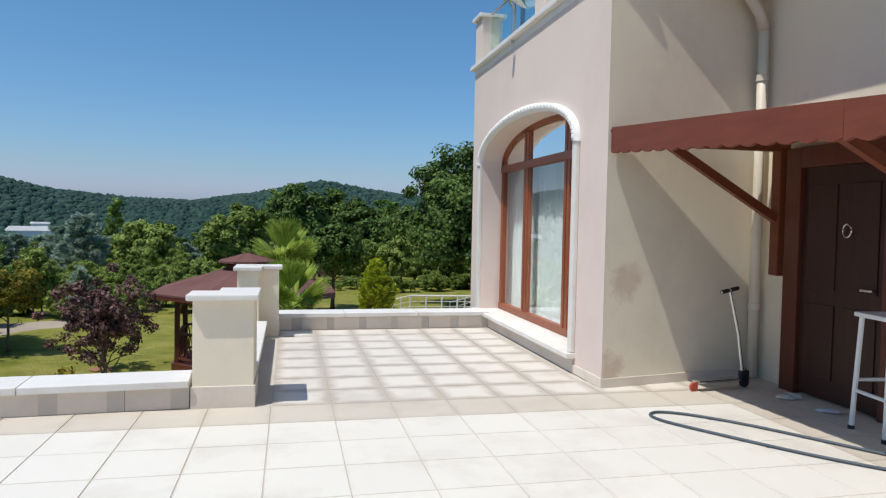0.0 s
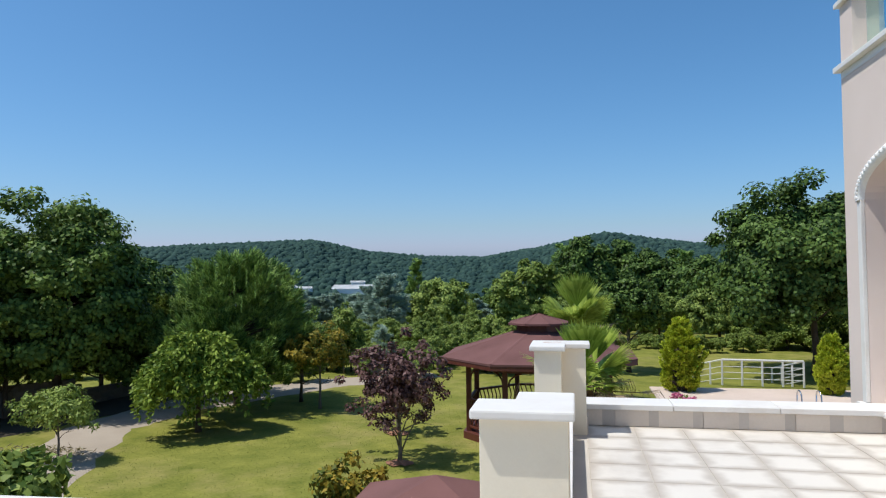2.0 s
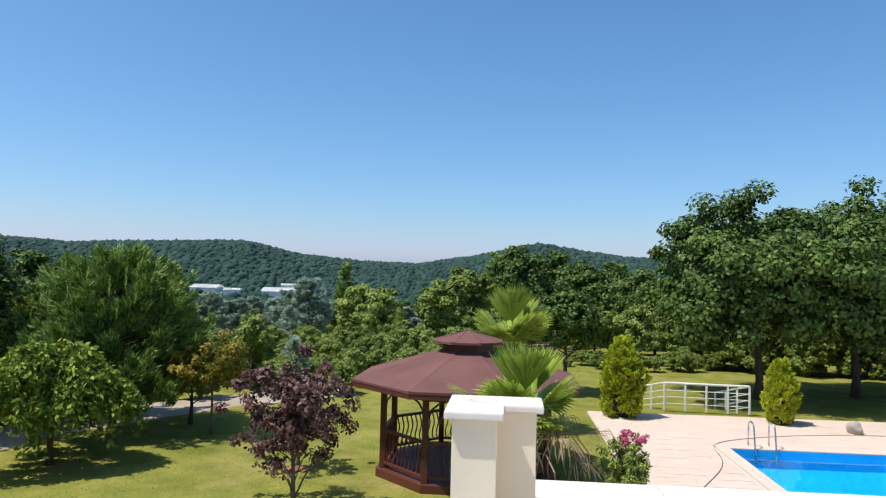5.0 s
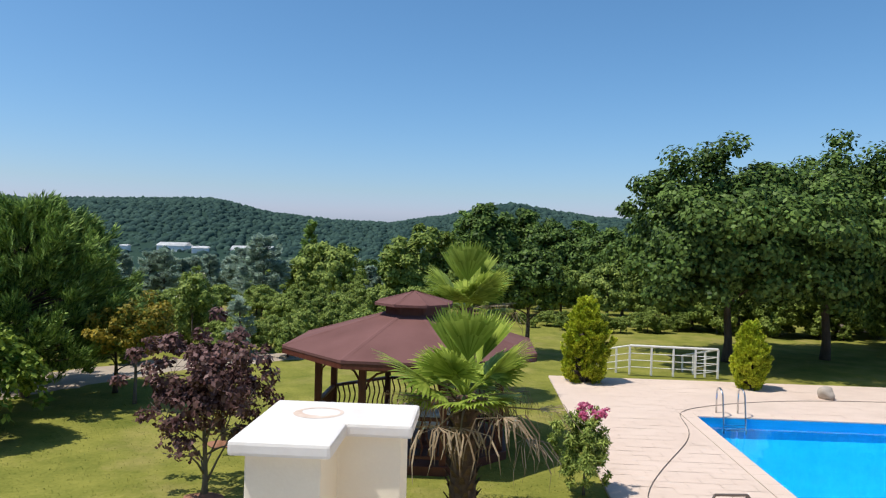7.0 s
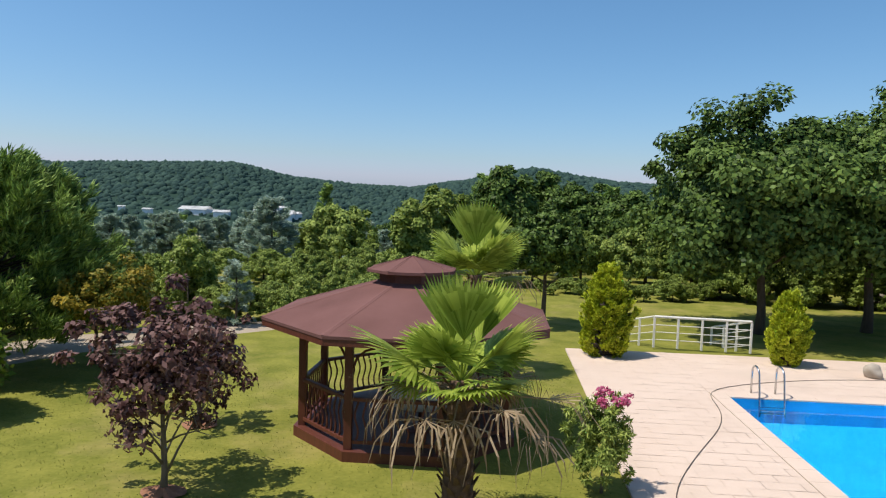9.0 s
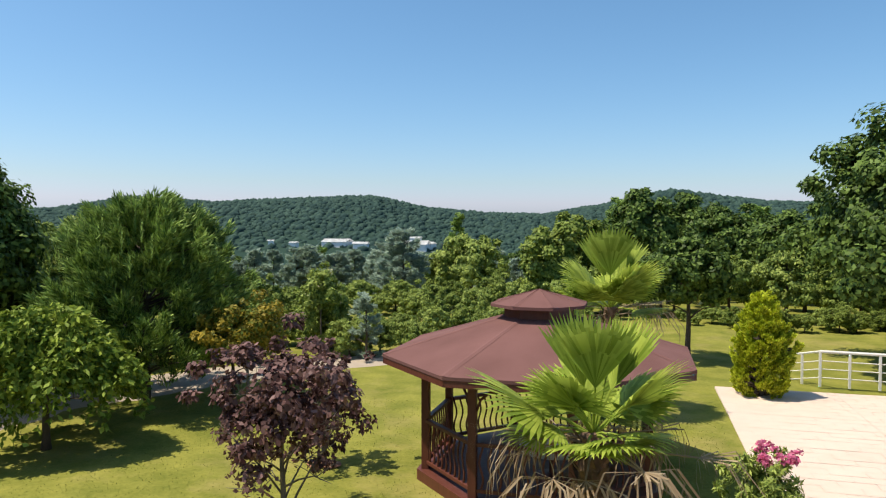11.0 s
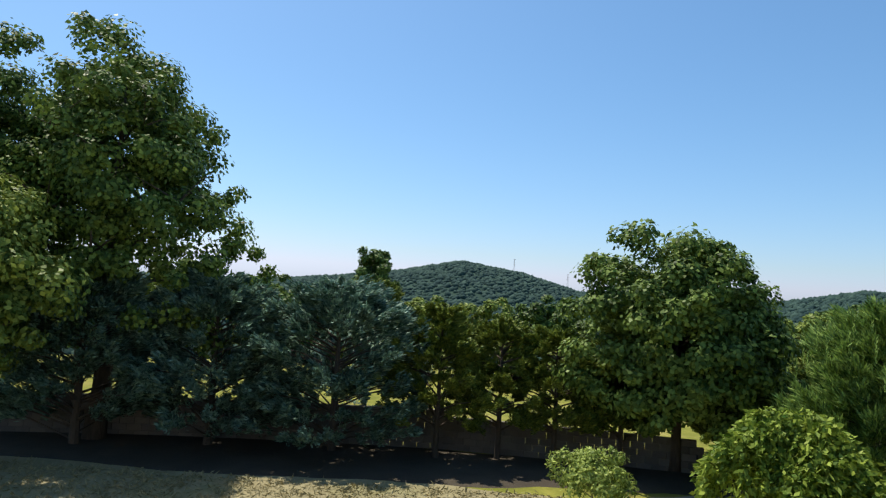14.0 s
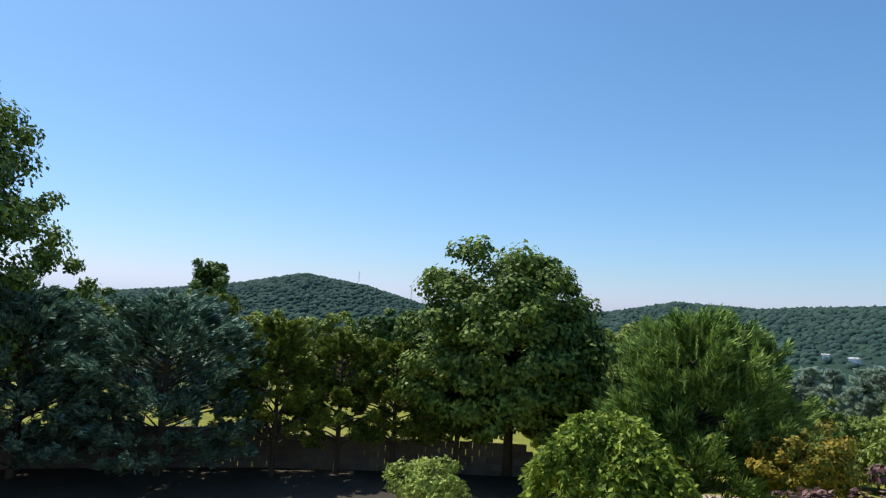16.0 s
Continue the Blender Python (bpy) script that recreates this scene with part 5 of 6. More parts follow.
def palm(at, trunk_h, size, green, dead, seed, upright=0.5):
    random.seed(seed)
    e = thing("fan_palm", "fan palm with green fronds above a skirt of dry ones", "palm", at, 0, "fan palms")
    bm = bmesh.new()
    tube([(0.02, 0, 0), (0, 0.02, trunk_h * 0.3), (0.01, 0, trunk_h * 0.7), (0, 0, trunk_h)], [0.23, 0.2, 0.18, 0.14], 12, bm)
    part("trunk", bm, M_PALMBARK, e)
    boots = []
    for k in range(110):
        a, z = k * 2.399, trunk_h * (0.05 + 0.93 * k / 110)
        r = 0.185
        o, t = Vector((math.cos(a), math.sin(a), 0)), Vector((-math.sin(a), math.cos(a), 0))
        b = o * r + Vector((0, 0, z))
        tip = o * (r + 0.1) + Vector((0, 0, z + 0.13))
        boots += [b - t * 0.05, b + t * 0.05, tip + t * 0.025, tip - t * 0.025]
    quads("leaf_base", np.array([tuple(p) for p in boots]), M_PALMBARK, e)
    for k in range(green):
        a = k * 2.399 + random.uniform(-0.2, 0.2)
        f = k / max(1, green - 1)
        el = 1.35 - 0.10 * k if k < 4 else random.uniform(-0.1, 0.8)
        d = Vector((math.cos(a) * math.cos(el), math.sin(a) * math.cos(el), math.sin(el)))
        st = size * (random.uniform(0.36, 0.5) if k < 6 else random.uniform(0.26, 0.42))
        end = Vector((0, 0, trunk_h)) + d * st - Vector((0, 0, 0.05 * st))
        fr_ = part("frond", tube([(0, 0, trunk_h - 0.05), Vector((0, 0, trunk_h)) + d * st * 0.5, end], [0.022, 0.016, 0.012], 5), M_PALM, e)
        way = (d + Vector((0, 0, 0.1))).normalized()
        q = quads("blade_fan", np.array([tuple(end + p) for p in fan(way, 1.15 if k < 4 else 3.0, size * (random.uniform(0.62, 0.74) if k < 6 else random.uniform(0.44, 0.56)), 0.03 if k < 4 else 0.3, 0, 20 if k < 4 else 30)]), M_PALM, fr_)
    for k in range(dead):
        a = k * 2.399 + 1
        el = random.uniform(-0.35, 0.22)
        d = Vector((math.cos(a) * math.cos(el), math.sin(a) * math.cos(el), math.sin(el)))
        st = size * random.uniform(0.45, 0.85)
        z0 = trunk_h - random.uniform(0.05, 0.25)
        end = Vector((0, 0, z0)) + d * st
        fr_ = part("dry_frond", tube([(0, 0, z0), Vector((0, 0, z0 + 0.05)) + d * st * 0.5, end], [0.018, 0.014, 0.01], 5), M_PALMDEAD, e, "dry straw-coloured frond")
        pts = []
        for b in range(18):
            s = (b / 17 - 0.5) * 3.4 + random.uniform(-0.15, 0.15)
            t = Vector((-math.sin(a), math.cos(a), 0))
            h = (d * math.cos(s) + t * math.sin(s))
            h.z = min(h.z, 0.1)
            ln = size * random.uniform(0.2, 0.62)
            p1 = end + h * ln * random.uniform(0.3, 0.6)
            p2 = p1 + Vector((h.x * 0.25 + random.uniform(-0.12, 0.12), h.y * 0.25 + random.uniform(-0.12, 0.12), -0.4)) * ln * random.uniform(0.5, 1.2)
            p3 = p2 + Vector((random.uniform(-0.1, 0.1), random.uniform(-0.1, 0.1), -0.35)) * ln
            w = t * 0.012 + Vector((0, 0, 0.004))
            pts += [end - w * 0.3, p1 - w, p1 + w, end + w * 0.3, p1 - w, p2 - w, p2 + w, p1 + w, p2 - w, p3, p3 + w * 0.2, p2 + w]
        quads("dry_blade_fan", np.array([tuple(p) for p in pts]), M_PALMDEAD, fr_)
    return e


palm((0.15, 17.4, GZ - 0.02), 2.0, 1.35, 21, 13, 4)
palm((0.0, 26.0, GZ - 0.02), 2.45, 1.75, 20, 7, 9)


# ---- trees and shrubs near the terrace ----
def maple(at, height, width, seed, clumps, per):
    e = thing("japanese_maple", "small purple-leaved maple with thin open branches", "tree", at, 0, "purple maples")
    size = (width / 2 * 0.95, width / 2 * 0.95, height * 0.36)
    centre = (0, 0, height * 0.61)
    part("trunk", limbs(height * 0.95, centre, (size[0], size[1], size[2] * 1.5), 0.045, 18, seed, fork=0.08), M_GREYBARK, e, smooth=True)
    c, d = crown_clumps(clumps, size, centre, seed, 0.25, 0.5, -0.95)
    quads("crown", clump_leaves(c, d, per, width * 0.082, 0.10, 0.07, 0.4, -0.2), M_MAPLE, e)
    return e


maple((-4.05, 18.05, GZ - 0.03), 3.05, 2.6, 11, 100, 60)
maple((-4.85, 21.0, GZ - 0.03), 2.3, 1.5, 12, 50, 42)
for at in ((-4.85, 21.0), (-4.05, 18.05)):
    bm = bmesh.new()
    bmesh.ops.create_circle(bm, cap_ends=True, segments=28, radius=0.34)
    for v in bm.verts:
        v.co = Vector((at[0] + v.co.x * (1 + 0.25 * noise.noise(v.co * 3)), at[1] + v.co.y * (0.75 + 0.35 * noise.noise(v.co * 6)), float(ground_z(*at)) + 0.03))
    bmesh.ops.poke(bm, faces=bm.faces)
    for v in bm.verts:
        if (v.co.xy - Vector(at)).length < 0.1:
            v.co.z += 0.09
    tagged(part("soil_ring", bm, M_SOIL), "bare red-brown soil round the foot of the maple", "soil", kind="structure")


def weeping_tree(at, height, width, seed):
    e = thing("weeping_tree", "dome-shaped weeping tree with hanging light green leaves", "tree", at)
    part("trunk", limbs(height * 0.92, (0, 0, height * 0.6), (width * 0.42, width * 0.42, height * 0.45), 0.075, 11, seed, fork=0.4), M_BARK, e, smooth=True)
    n = 560
    a, f = RNG.uniform(0, 2 * np.pi, n), np.sqrt(RNG.uniform(0.02, 1, n))
    R = width / 2 * (0.9 + 0.16 * np.sin(3 * a + 1) + 0.08 * np.sin(7 * a))
    x, y = R * f * np.cos(a), R * f * np.sin(a)
    z = height * (1 - 0.40 * f ** 2.2) * (0.93 + 0.07 * np.sin(5 * a + 4 * f))
    ln = height * RNG.uniform(0.10, 0.36, n) * (0.35 + 0.75 * f)
    per = 32
    at_ = np.repeat(np.stack([x, y, z], -1), per, axis=0)
    t = RNG.uniform(0, 1, n * per)
    at_ = at_ + np.stack([np.repeat(np.cos(a), per) * 0.18 * t * (1 - t), np.repeat(np.sin(a), per) * 0.18 * t * (1 - t), -np.repeat(ln, per) * t], -1) + RNG.normal(size=(n * per, 3)) * np.array((0.06, 0.06, 0.03))
    w = np.stack([np.repeat(np.cos(a), per) * 0.5, np.repeat(np.sin(a), per) * 0.5, np.full(n * per, -0.6)], -1) + unit(n * per) * 0.8
    w /= np.linalg.norm(w, axis=1, keepdims=True)
    quads("crown", leaf_quads(at_, w, 0.155, 0.085), M_WEEP, e)
    return e


weeping_tree((-10.4, 20.3, GZ - 0.04), 2.85, 3.35, 21)


def needle_tree(name, label, at, height, width, leaf, seed, tufts, per, length, wide, shape, low=0.12, trunk=0.13, up=0.5, group="", droop=0.0, bark=None):
    """A conifer: sprays of needles along whorled branches that follow the outline shape(f)."""
    e = thing(name, label, "tree", at, 0, group)
    bm = bmesh.new()
    tube([(0, 0, 0), (0.03, 0, height * 0.4), (0, 0, height * 0.95)], [trunk, trunk * 0.7, 0.02], 8, bm)
    part("trunk", bm, bark or M_BARK, e)
    bm = bmesh.new()
    r = random.Random(seed)
    cs, ds = [], []
    for k in range(max(20, tufts // 12)):
        f = low + (1 - low) * r.random() ** 0.85
        a = r.uniform(0, 2 * math.pi)
        R = width / 2 * shape(f) * (0.80 + 0.35 * noise.noise(Vector((math.cos(a) * 1.4 + seed, math.sin(a) * 1.4, f * 3.5))) + 0.28 * r.random())
        q = R * (0.5 + 0.5 * math.sqrt(r.random()))
        tip = Vector((q * math.cos(a), q * math.sin(a), height * f - droop * q))
        out = Vector((math.cos(a), math.sin(a), up)).normalized()
        side = Vector((-math.sin(a), math.cos(a), 0))
        size = width * 0.11 + 0.06
        for j in range(12):
            u, v_ = r.uniform(-1, 0.6), r.uniform(-1, 1)
            cs.append(tip + out * size * u + side * size * v_ * (0.4 - 0.5 * u) * 0.8 + Vector((0, 0, r.uniform(-0.22, 0.22) * size)))
            ds.append(out * 1.2 + side * v_ * 0.7)
        if k % 2 == 0:
            tube([(0, 0, max(0.1, height * f - q * 0.3)), (q * 0.5 * math.cos(a), q * 0.5 * math.sin(a), height * f - q * 0.1), tuple(tip)], [0.03, 0.02, 0.008], 5, bm)
    part("bough_framework", bm, bark or M_BARK, e)["kind"] = "stuff"
    c, d = np.repeat(np.array(cs), per, axis=0), np.repeat(np.array(ds), per, axis=0)
    w = d + unit(len(c)) * 0.6
    w /= np.linalg.norm(w, axis=1, keepdims=True)
    spread = length * 0.6
    face = d * np.array((0.5, 0.5, 0.1)) + np.array((0, 0, 0.75)) + unit(len(c)) * 0.6
    quads("needle_spray", leaf_quads(c + unit(len(c)) * spread * RNG.uniform(0.1, 1, (len(c), 1)), w, length, wide, face), leaf, e)
    return e


egg = lambda f: max(0.02, math.sin(math.pi * min(1, max(0, f * 0.93 + 0.05)) ** 0.75) ** 0.7)
cone = lambda f: max(0.03, (1.02 - f) ** 0.7 * (0.75 + 0.25 * min(1, f * 6)))
dome = lambda f: max(0.05, math.sqrt(max(0.0, 1 - (f * 1.02 - 0.35) ** 2 / 0.46)))
needle_tree("pine", "bushy green pine with long upright candles", (-11.2, 24.1, GZ - 0.04), 4.75, 5.0, M_PINE, 31, 3000, 30, 0.24, 0.036, dome, 0.25, 0.13, up=0.9)
bm_c = []
for k in range(90):
    a, f = k * 2.399, math.sqrt((k + 0.5) / 90)
    x, y = 2.1 * f * math.cos(a), 2.1 * f * math.sin(a)
    z = 4.75 * (0.62 + 0.36 * math.sqrt(max(0.02, 1 - f * f)))
    for j in range(26):
        t = j / 26
        p = Vector((x, y, z - 0.1 + 0.55 * t))
        d = Vector((math.cos(j * 2.4), math.sin(j * 2.4), 1.6)).normalized() * (0.16 * (1 - 0.6 * t))
        s = Vector((-math.sin(j * 2.4), math.cos(j * 2.4), 0)) * 0.014
        bm_c += [tuple(p - s), tuple(p + s), tuple(p + d + s * 0.3), tuple(p + d - s * 0.3)]
o = quads("candle_growth", np.array(bm_c), M_PINE, bpy.data.objects["pine"])
for at, h, w in (((3.62, 28.5, GZ - 0.03), 2.55, 1.4), ((8.53, 28.3, GZ - 0.03), 1.98, 1.02)):
    needle_tree("golden_cypress", "clipped egg-shaped yellow-green cypress", at, h, w, M_CYPRESS, int(h * 10), 3000, 20, 0.09, 0.04, egg, 0.02, 0.07, up=1.5, group="golden cypresses")

broad_tree("lawn_tree", "orange-tipped photinia with a rounded crown on bare stems", (-8.2, 23.9, GZ - 0.03), 2.75, 2.5, M_PHOTINIA, M_GREYBARK, 110, 80, 0.10, 0.06, 0.38, 41, 0.045, 9)
broad_tree("lawn_tree", "small green tree with dark bare trunk", (-9.3, 25.0, GZ - 0.03), 2.0, 1.6, M_SHRUB, M_BARK, 60, 70, 0.11, 0.06, 0.4, 42, 0.06, 6)
broad_tree("lawn_sapling", "multi-stemmed green crepe myrtle sapling", (-12.0, 16.9, GZ - 0.03), 1.85, 1.9, M_SHRUB, M_GREYBARK, 120, 45, 0.10, 0.05, 0.35, 43, 0.03, 12, category="shrub")
broad_tree("photinia_bush", "reddish green photinia bush below the terrace", (-2.95, 11.2, GZ - 0.03), 2.05, 1.5, M_PHOTINIA, M_GREYBARK, 70, 60, 0.10, 0.055, 0.3, 44, 0.03, 8, category="shrub")
broad_tree("garden_shrub", "leafy green shrub below the terrace", (-7.9, 11.0, GZ - 0.03), 1.95, 2.2, M_SHRUB, M_GREYBARK, 70, 40, 0.17, 0.11, 0.35, 45, 0.03, 8, category="shrub")
ole = broad_tree("oleander_bush", "oleander bush with pink flowers at the deck edge", (2.2, 19.0, GZ - 0.03), 1.5, 1.0, M_SHRUB, M_GREYBARK, 120, 60, 0.10, 0.028, 0.05, 47, 0.02, 9, category="shrub")
c, d = crown_clumps(22, (0.34, 0.34, 0.2), (0.12, 0, 1.36), 3, 0.5, 0.2, -0.1)
quads("flower_head", clump_leaves(c, d, 26, 0.06, 0.05, 0.04), M_FLOWER, ole, "pink flower heads")["kind"] = "stuff"
mag = broad_tree("magnolia", "leafy magnolia with a few cream flowers", (-10.0, 31.5, GZ - 0.03), 3.1, 2.0, M_SHRUB, M_GREYBARK, 90, 50, 0.16, 0.08, 0.2, 48, 0.04, 8)
c, d = crown_clumps(9, (0.85, 0.85, 1.0), (0, 0, 1.9), 5, 0.8, 0.2, -0.5)
quads("flower_head", clump_leaves(c, d, 16, 0.07, 0.12, 0.08), M_CREAMFLOWER, mag, "cream flowers")["kind"] = "stuff"
needle_tree("blue_spruce", "small blue spruce on the lawn", (-7.9, 30.5, GZ - 0.03), 2.1, 1.5, M_SPRUCE, 51, 420, 24, 0.12, 0.02, cone, 0.05, 0.05, up=0.3)

# large oaks
oakA = broad_tree("oak", "large spreading oak with dense dark green leaves", (13.8, 34.6, GZ - 0.04), 7.9, 8.8, M_OAK, None, 470, 190, 0.20, 0.14, 0.14, 61, 0.16, 12, group="oaks", radius=0.72, uneven=0.32)
oakB = broad_tree("oak", "large spreading oak with dense dark green leaves", (9.7, 33.6, GZ - 0.04), 7.7, 8.8, M_OAK, None, 480, 190, 0.20, 0.14, 0.14, 62, 0.15, 12, group="oaks", radius=0.68, uneven=0.34)
copy_thing(oakA, pose(20.0, 36.0, GZ - 0.04, 0, 0, 130) @ Matrix.Scale(0.95, 4))
oakL = broad_tree("oak", "rounded oak with light green leaves by the wall", (-16.7, 22.4, GZ - 0.04), 6.8, 6.9, M_MIDOAK, None, 400, 190, 0.165, 0.12, 0.0, 67, 0.15, 14, group="oaks", radius=0.55, uneven=0.18)
bigoak = broad_tree("oak", "tall oak with an airy crown and visible limbs", (-21.9, 6.6, GZ - 0.1), 13.0, 8.8, M_MIDOAK, None, 460, 130, 0.17, 0.12, 0.1, 64, 0.26, 18, group="oaks", radius=0.6, hollow=0.4, uneven=0.38)
copy_thing(bigoak, pose(-23.8, 2.4, GZ - 0.2, 0, 0, 100) @ Matrix.Scale(1.02, 4))
broad_tree("oak", "light green oak beside the wall", (-18.3, 3.4, GZ - 0.1), 8.3, 5.2, M_OAKLIGHT, None, 220, 160, 0.16, 0.11, 0.15, 65, 0.18, 9, group="oaks", radius=0.55)

# dark conifers along the wall
for at, h, w, s, lf in (((-21.2, 6.2, GZ), 4.7, 5.0, 71, M_CEDAR), ((-20.9, 9.7, GZ), 4.7, 4.8, 72, M_CEDAR), ((-20.0, 13.1, GZ), 4.8, 5.4, 73, M_CEDAR)):
    needle_tree("blue_cedar", "broad blue-green cedar with feathery sprays", at, h, w, lf, s, 2300, 30, 0.2, 0.055, dome, 0.15, 0.14, up=0.35, group="cedars along the wall")
for at, h, w, s in (((-18.9, 15.9, GZ), 4.2, 3.2, 81), ((-18.6, 17.7, GZ), 3.9, 3.0, 82), ((-18.0, 19.2, GZ), 3.8, 3.2, 83), ((-17.2, 20.9, GZ), 3.9, 2.8, 84), ((-24.5, 15.0, GZ), 5.0, 3.4, 85), ((-16.4, 24.2, GZ), 3.6, 3.0, 86), ((-15.3, 26.6, GZ), 3.4, 2.8, 87)):
    needle_tree("juniper", "olive green juniper with a bare lower trunk", at, h, w, M_JUNIPER, s, 1400, 28, 0.15, 0.045, dome, 0.27, 0.09, up=0.5, group="junipers along the wall")
broad_tree("tree", "slim leafy tree behind the cedars", (-43.7, 19.2, GZ - 0.5), 8.9, 4.2, M_OAK, None, 110, 110, 0.22, 0.15, 0.3, 91, 0.2, 7, uneven=0.4)

# tree on the back lawn beside the cypress
broad_tree("lawn_tree", "round green tree with a slim trunk on the back lawn", (2.2, 33.5, GZ - 0.05), 4.6, 3.4, M_OAK, None, 150, 80, 0.18, 0.11, 0.3, 92, 0.09, 8)

# belt of trees beyond the lawn: a few kinds built once, then copied
k1 = broad_tree("tree", "green broadleaf tree in the belt beyond the lawn", (-3, 44, GZ - 0.3), 5.2, 5.2, M_OAKLIGHT, None, 110, 150, 0.24, 0.16, 0.0, 101, 0.13, 7, group="tree belt")
k2 = broad_tree("tree", "dark broadleaf tree in the belt beyond the lawn", (6, 60, GZ - 0.5), 6.5, 6.2, M_OAK, None, 120, 150, 0.28, 0.19, 0.0, 102, 0.16, 7, group="tree belt")
k3 = broad_tree("tree", "bright green tree in the belt beyond the lawn", (-9, 50, GZ - 0.4), 5.0, 4.8, M_SHRUB, None, 100, 150, 0.22, 0.14, 0.0, 103, 0.12, 7, group="tree belt")
k4 = needle_tree("spruce", "blue-grey spruce in the belt beyond the lawn", (-12, 46, GZ - 0.3), 4.4, 4.2, M_SPRUCE, 104, 900, 24, 0.26, 0.06, cone, 0.05, 0.1, up=0.25, group="spruces in the belt")
k5 = needle_tree("dark_conifer", "dark pointed conifer in the belt beyond the lawn", (-20, 90, GZ - 2), 8.0, 4.0, M_PINE, 105, 700, 24, 0.36, 0.08, cone, 0.05, 0.14, up=0.3, group="dark conifers")
rb = random.Random(77)


def belt(kind, az, r, s):
    x, y = polar(az, r)
    copy_thing(kind, pose(x, y, float(ground_z(x, y)) - 0.1, 0, 0, rb.uniform(0, 360)) @ Matrix.Diagonal((s, s, s * rb.uniform(0.85, 1.1), 1)))


for i in range(30):
    belt(rb.choice((k1, k3, k3)), -32 + i * 1.05 + rb.uniform(-0.4, 0.4), rb.uniform(31, 38), rb.uniform(0.30, 0.46))
for i in range(24):
    belt(rb.choice((k1, k3, k3)), -33 + i * 1.35 + rb.uniform(-0.4, 0.4), rb.uniform(23.5, 28), rb.uniform(0.26, 0.40))
for i in range(22):
    belt(rb.choice((k1, k3, k1)), -1 + i * 1.7 + rb.uniform(-0.6, 0.6), rb.uniform(36, 42), rb.uniform(0.5, 0.75))
for i in range(38):
    belt(rb.choice((k4, k4, k4, k3)), -38 + i * 1.25 + rb.uniform(-0.6, 0.6), rb.uniform(44, 60), rb.uniform(0.62, 0.85))
for i in range(60):
    az = -58 + i * 1.45 + rb.uniform(-0.6, 0.6)
    belt(rb.choice((k1, k2, k2, k3, k5)), az, rb.uniform(72, 120), rb.uniform(0.7, 1.0) if -32 < az < -13 else rb.uniform(0.95, 1.5))
for i in range(64):
    az = -100 + i * 2.1 + rb.uniform(-0.8, 0.8)
    belt(rb.choice((k1, k2, k2, k5)), az, rb.uniform(140, 220), rb.uniform(0.9, 1.15) if -32 < az < -13 else rb.uniform(1.2, 2.0))
for az, r, s in ((1.6, 62, 1.5), (4.5, 66, 1.45), (-1.5, 66, 1.3), (8, 52, 1.1), (12, 48, 1.1), (16, 50, 1.2), (19.5, 47, 1.15), (23, 52, 1.2), (28, 45, 1.0), (33, 50, 1.2)):
    belt(k2, az, r, s)
for az, r, s in ((-38.2, 45, 1.05), (-42, 42, 1.0), (-46, 48, 1.0), (-52, 44, 0.9), (-57, 40, 0.85), (-61, 46, 1.0), (-66, 45, 0.95), (-71, 44, 1.0), (-76, 42, 0.9), (-83, 40, 0.9), (-90, 44, 1.2), (-97, 42, 1.2)):
    belt(rb.choice((k1, k2)), az, r, s)
for i in range(26):
    belt(rb.choice((k3, k1, k3)), 4 + i * 1.05 + rb.uniform(-0.4, 0.4), rb.uniform(31, 36) + i * 0.25, rb.uniform(0.14, 0.26))
for i in range(9):
    belt(k3, -47 + i * 1.9 + rb.uniform(-0.5, 0.5), rb.uniform(25, 30), rb.uniform(0.2, 0.38))
n_mid = 900
ma = np.radians(RNG.uniform(-102, 35, n_mid))
mr = RNG.uniform(150, 380, n_mid)
mx_, my_ = mr * np.sin(ma), 8 + mr * np.cos(ma)
ms_ = RNG.uniform(2.6, 5.0, n_mid)
open_ = (np.degrees(ma) > -32) & (np.degrees(ma) < -13) & (mr > 240)
sel = ~open_
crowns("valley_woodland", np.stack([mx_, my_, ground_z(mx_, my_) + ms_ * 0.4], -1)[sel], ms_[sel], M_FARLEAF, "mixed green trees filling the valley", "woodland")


# ---- block wall along the western boundary ----
bw = thing("wall_boundary", "stepped grey block boundary wall in shade", "wall", (0, 0, 0), 0, "", "structure")
line = [((-23.5, 2.0), 1.25), ((-22.6, 6.8), 1.2), ((-21.4, 12.2), 1.2), ((-20.2, 16.6), 1.0), ((-18.6, 19.5), 0.95), ((-16.4, 22.9), 0.7), ((-15.6, 26.5), 0.7)]
rw = random.Random(6)
for ((a, ha), (b, hb)) in zip(line, line[1:]):
    d = Vector((b[0] - a[0], b[1] - a[1], 0))
    n = max(1, round(d.length / 0.42))
    rz = math.degrees(math.atan2(d.y, d.x))
    proto = {}
    for row in range(round(ha / 0.2)):
        for i in range(n):
            f = (i + (0.5 if row % 2 else 0.0)) / n
            if f + 0.5 / n > 1.01:
                continue
            p = Vector((a[0], a[1], 0)) + d * (f + 0.5 / n)
            key = "block"
            m = pose(p.x, p.y, GZ - 0.06 + row * 0.2 + 0.1, 0, 0, rz + rw.uniform(-1, 1))
            if key not in proto:
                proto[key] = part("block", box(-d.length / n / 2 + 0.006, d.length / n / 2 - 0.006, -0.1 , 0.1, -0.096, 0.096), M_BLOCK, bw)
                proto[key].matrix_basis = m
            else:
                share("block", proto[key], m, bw)

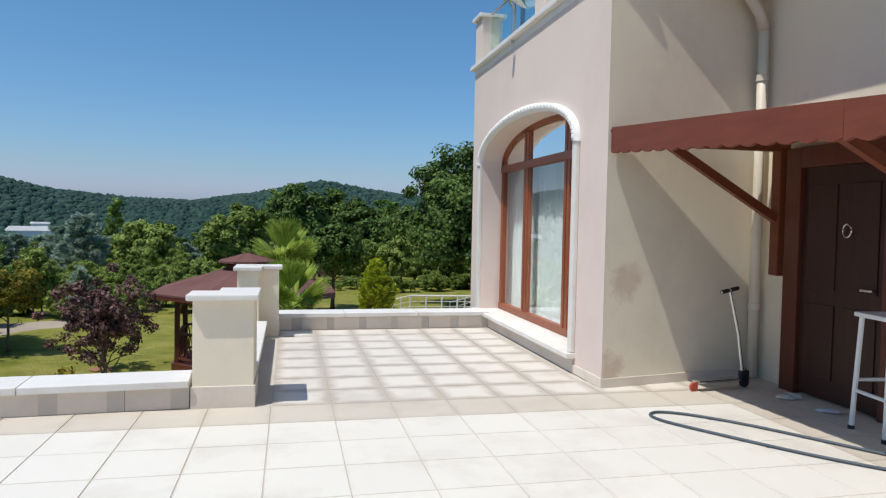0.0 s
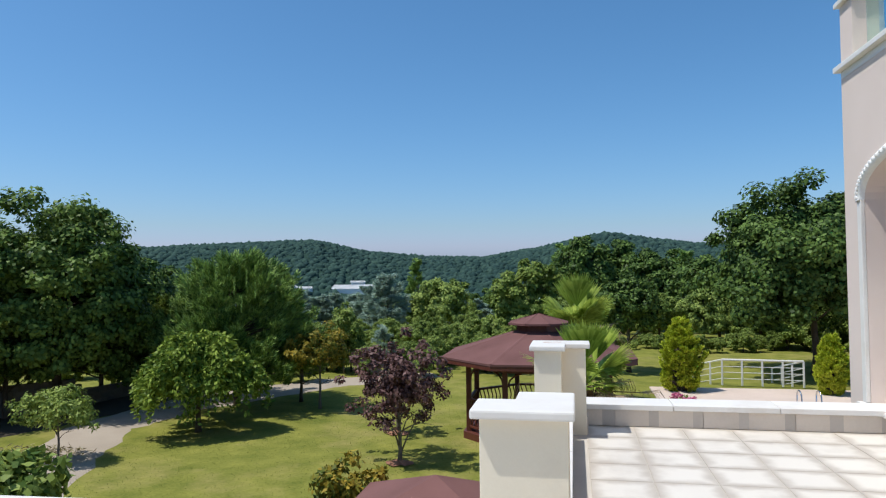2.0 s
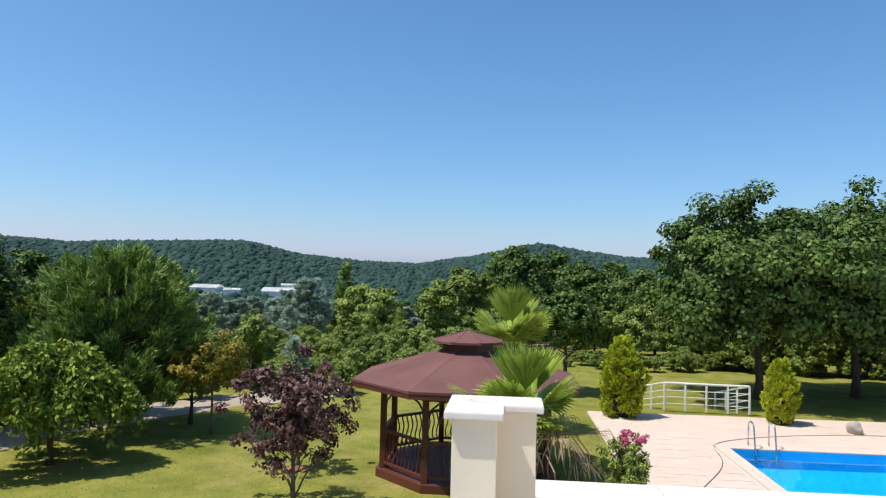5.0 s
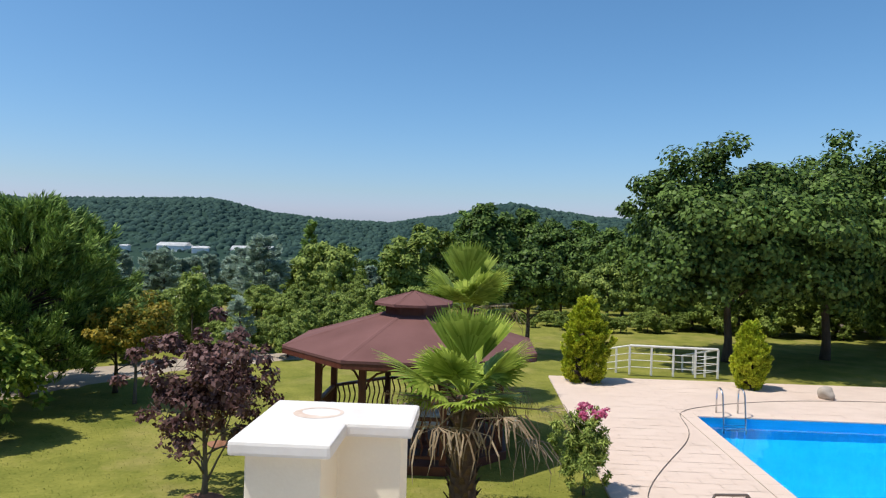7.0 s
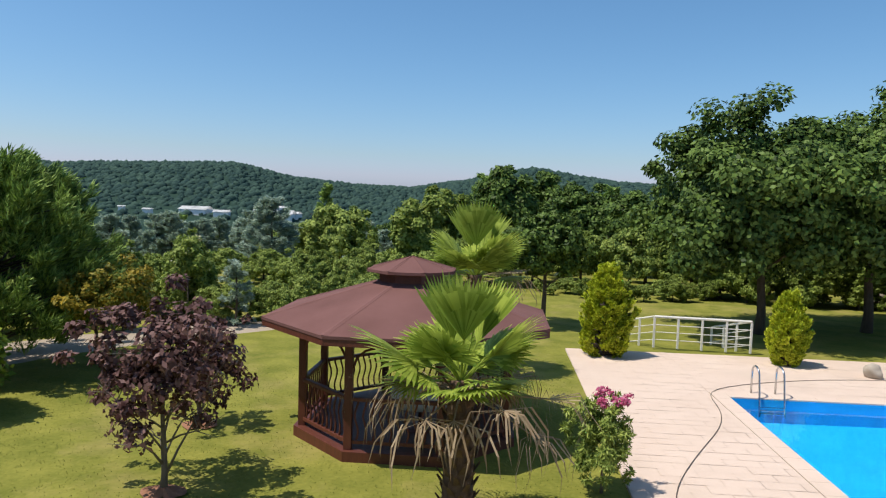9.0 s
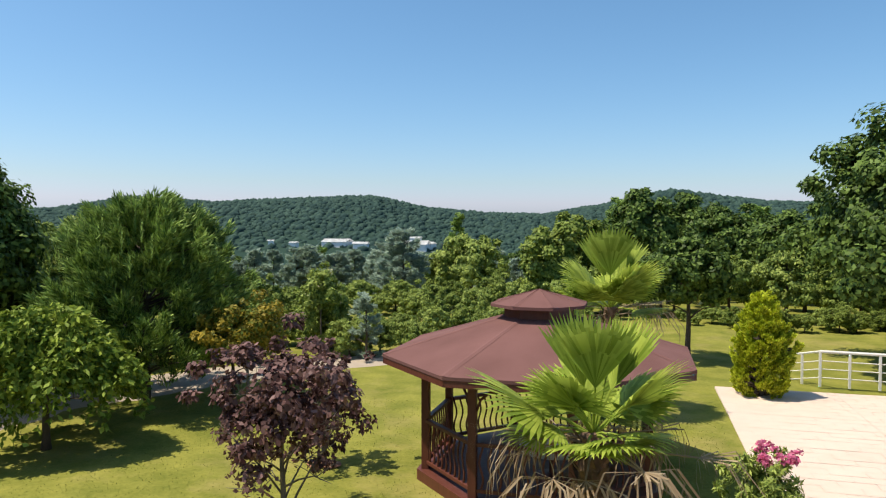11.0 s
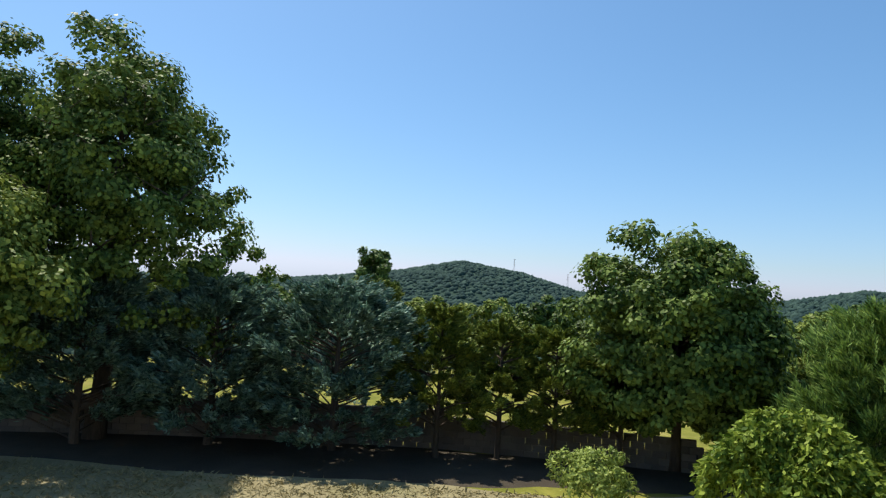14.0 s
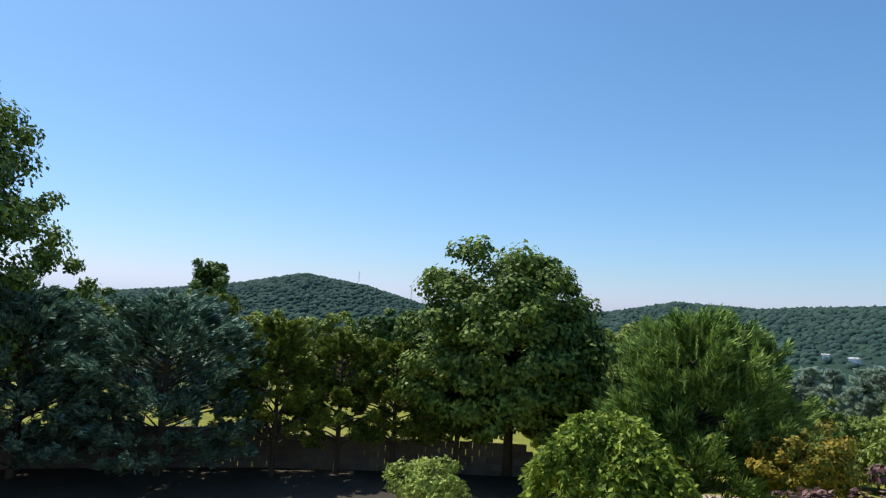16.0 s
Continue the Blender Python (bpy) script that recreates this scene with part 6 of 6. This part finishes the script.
# dry stone wall far right behind the oaks
sw = []
for i in range(260):
    x = 17.5 + rb.uniform(0, 22)
    z = rb.uniform(0, 1.25)
    s = rb.uniform(0.14, 0.32)
    y = 44.0 + 0.12 * (x - 17.5) + rb.uniform(-0.08, 0.08)
    sw.append(((x, y, GZ + z), s))
o = crowns("stone_wall", np.array([p for p, s in sw]), np.array([s for p, s in sw]), M_STONE, "rough field-stone wall behind the oaks", "stone wall")

# hay tufts, grass and stone heap
hx = RNG.uniform(-20, -12, 3000)
hy = 10.5 + (hx + 15.5) * 1.3 + RNG.uniform(-6, 6, len(hx))
ok = (hy < 18.0) & (hx > -16.8 - (12 - hy) * 0.35) & (hy > 2)
hx, hy = hx[ok], hy[ok]
c = np.repeat(np.stack([hx, hy, ground_z(hx, hy) + 0.03], -1), 9, axis=0) + RNG.normal(size=(len(hx) * 9, 3)) * np.array((0.13, 0.13, 0.02))
w = unit(len(c)) * np.array((1, 1, 0.35)) + np.array((0, 0, 0.15))
w /= np.linalg.norm(w, axis=1, keepdims=True)
tagged(quads("hay_tufts", leaf_quads(c, w, 0.16, 0.03), M_HAY), "loose tufts of cut dry grass", "hay", kind="stuff")
ng = 22000
bx, by = RNG.uniform(-13.5, 2.4, ng), RNG.uniform(11, 26, ng)
ok = (by > 11.2) & ~((bx < -10.5) & (by > 22)) & ~((bx < -11.6) & (by < 22))
bx, by = bx[ok], by[ok]
c = np.stack([bx, by, ground_z(bx, by) - 0.005], -1)
w = unit(len(c)) * np.array((0.7, 0.7, 0.2)) + np.array((0, 0, 0.9))
w /= np.linalg.norm(w, axis=1, keepdims=True)
tagged(quads("grass", leaf_quads(c, w, 0.03, 0.012), M_GRASS), "short mown grass blades on the lawn", "grass", kind="stuff")
hp_, hs_ = [], []
for k in range(120):
    a, q = rb.uniform(0, 6.28), rb.random() ** 0.5
    hp_.append((-16.6 + 1.6 * q * math.cos(a), 3.6 + 1.6 * q * math.sin(a), GZ + 0.55 * (1 - q) * rb.random()))
    hs_.append(rb.uniform(0.1, 0.22))
crowns("stone_heap", np.array(hp_), np.array(hs_), M_MARBLE, "heap of pale broken stones on the dry grass", "stones")

# ---- floor tiles ----
TS = 0.48
bm = bmesh.new()
h = TS / 2 - 0.003
lo = [bm.verts.new((sx * h, sy * h, -0.008)) for sx, sy in ((-1, -1), (1, -1), (1, 1), (-1, 1))]
hi = [bm.verts.new((sx * (h - 0.003), sy * (h - 0.003), 0.0)) for sx, sy in ((-1, -1), (1, -1), (1, 1), (-1, 1))]
bm.faces.new(hi)
for k in range(4):
    bm.faces.new((lo[k], lo[(k + 1) % 4], hi[(k + 1) % 4], hi[k]))
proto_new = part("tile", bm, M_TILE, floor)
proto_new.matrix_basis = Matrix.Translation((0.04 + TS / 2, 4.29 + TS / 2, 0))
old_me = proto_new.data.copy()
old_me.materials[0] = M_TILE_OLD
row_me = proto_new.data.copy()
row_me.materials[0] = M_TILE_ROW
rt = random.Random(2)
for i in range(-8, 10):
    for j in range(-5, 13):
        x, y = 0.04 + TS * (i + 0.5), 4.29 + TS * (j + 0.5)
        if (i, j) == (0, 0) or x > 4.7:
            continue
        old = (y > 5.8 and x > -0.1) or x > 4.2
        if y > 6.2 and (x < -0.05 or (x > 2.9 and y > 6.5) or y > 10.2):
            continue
        # x > 3.9: dirty floor under the awning, its shade partly put into the tile colour
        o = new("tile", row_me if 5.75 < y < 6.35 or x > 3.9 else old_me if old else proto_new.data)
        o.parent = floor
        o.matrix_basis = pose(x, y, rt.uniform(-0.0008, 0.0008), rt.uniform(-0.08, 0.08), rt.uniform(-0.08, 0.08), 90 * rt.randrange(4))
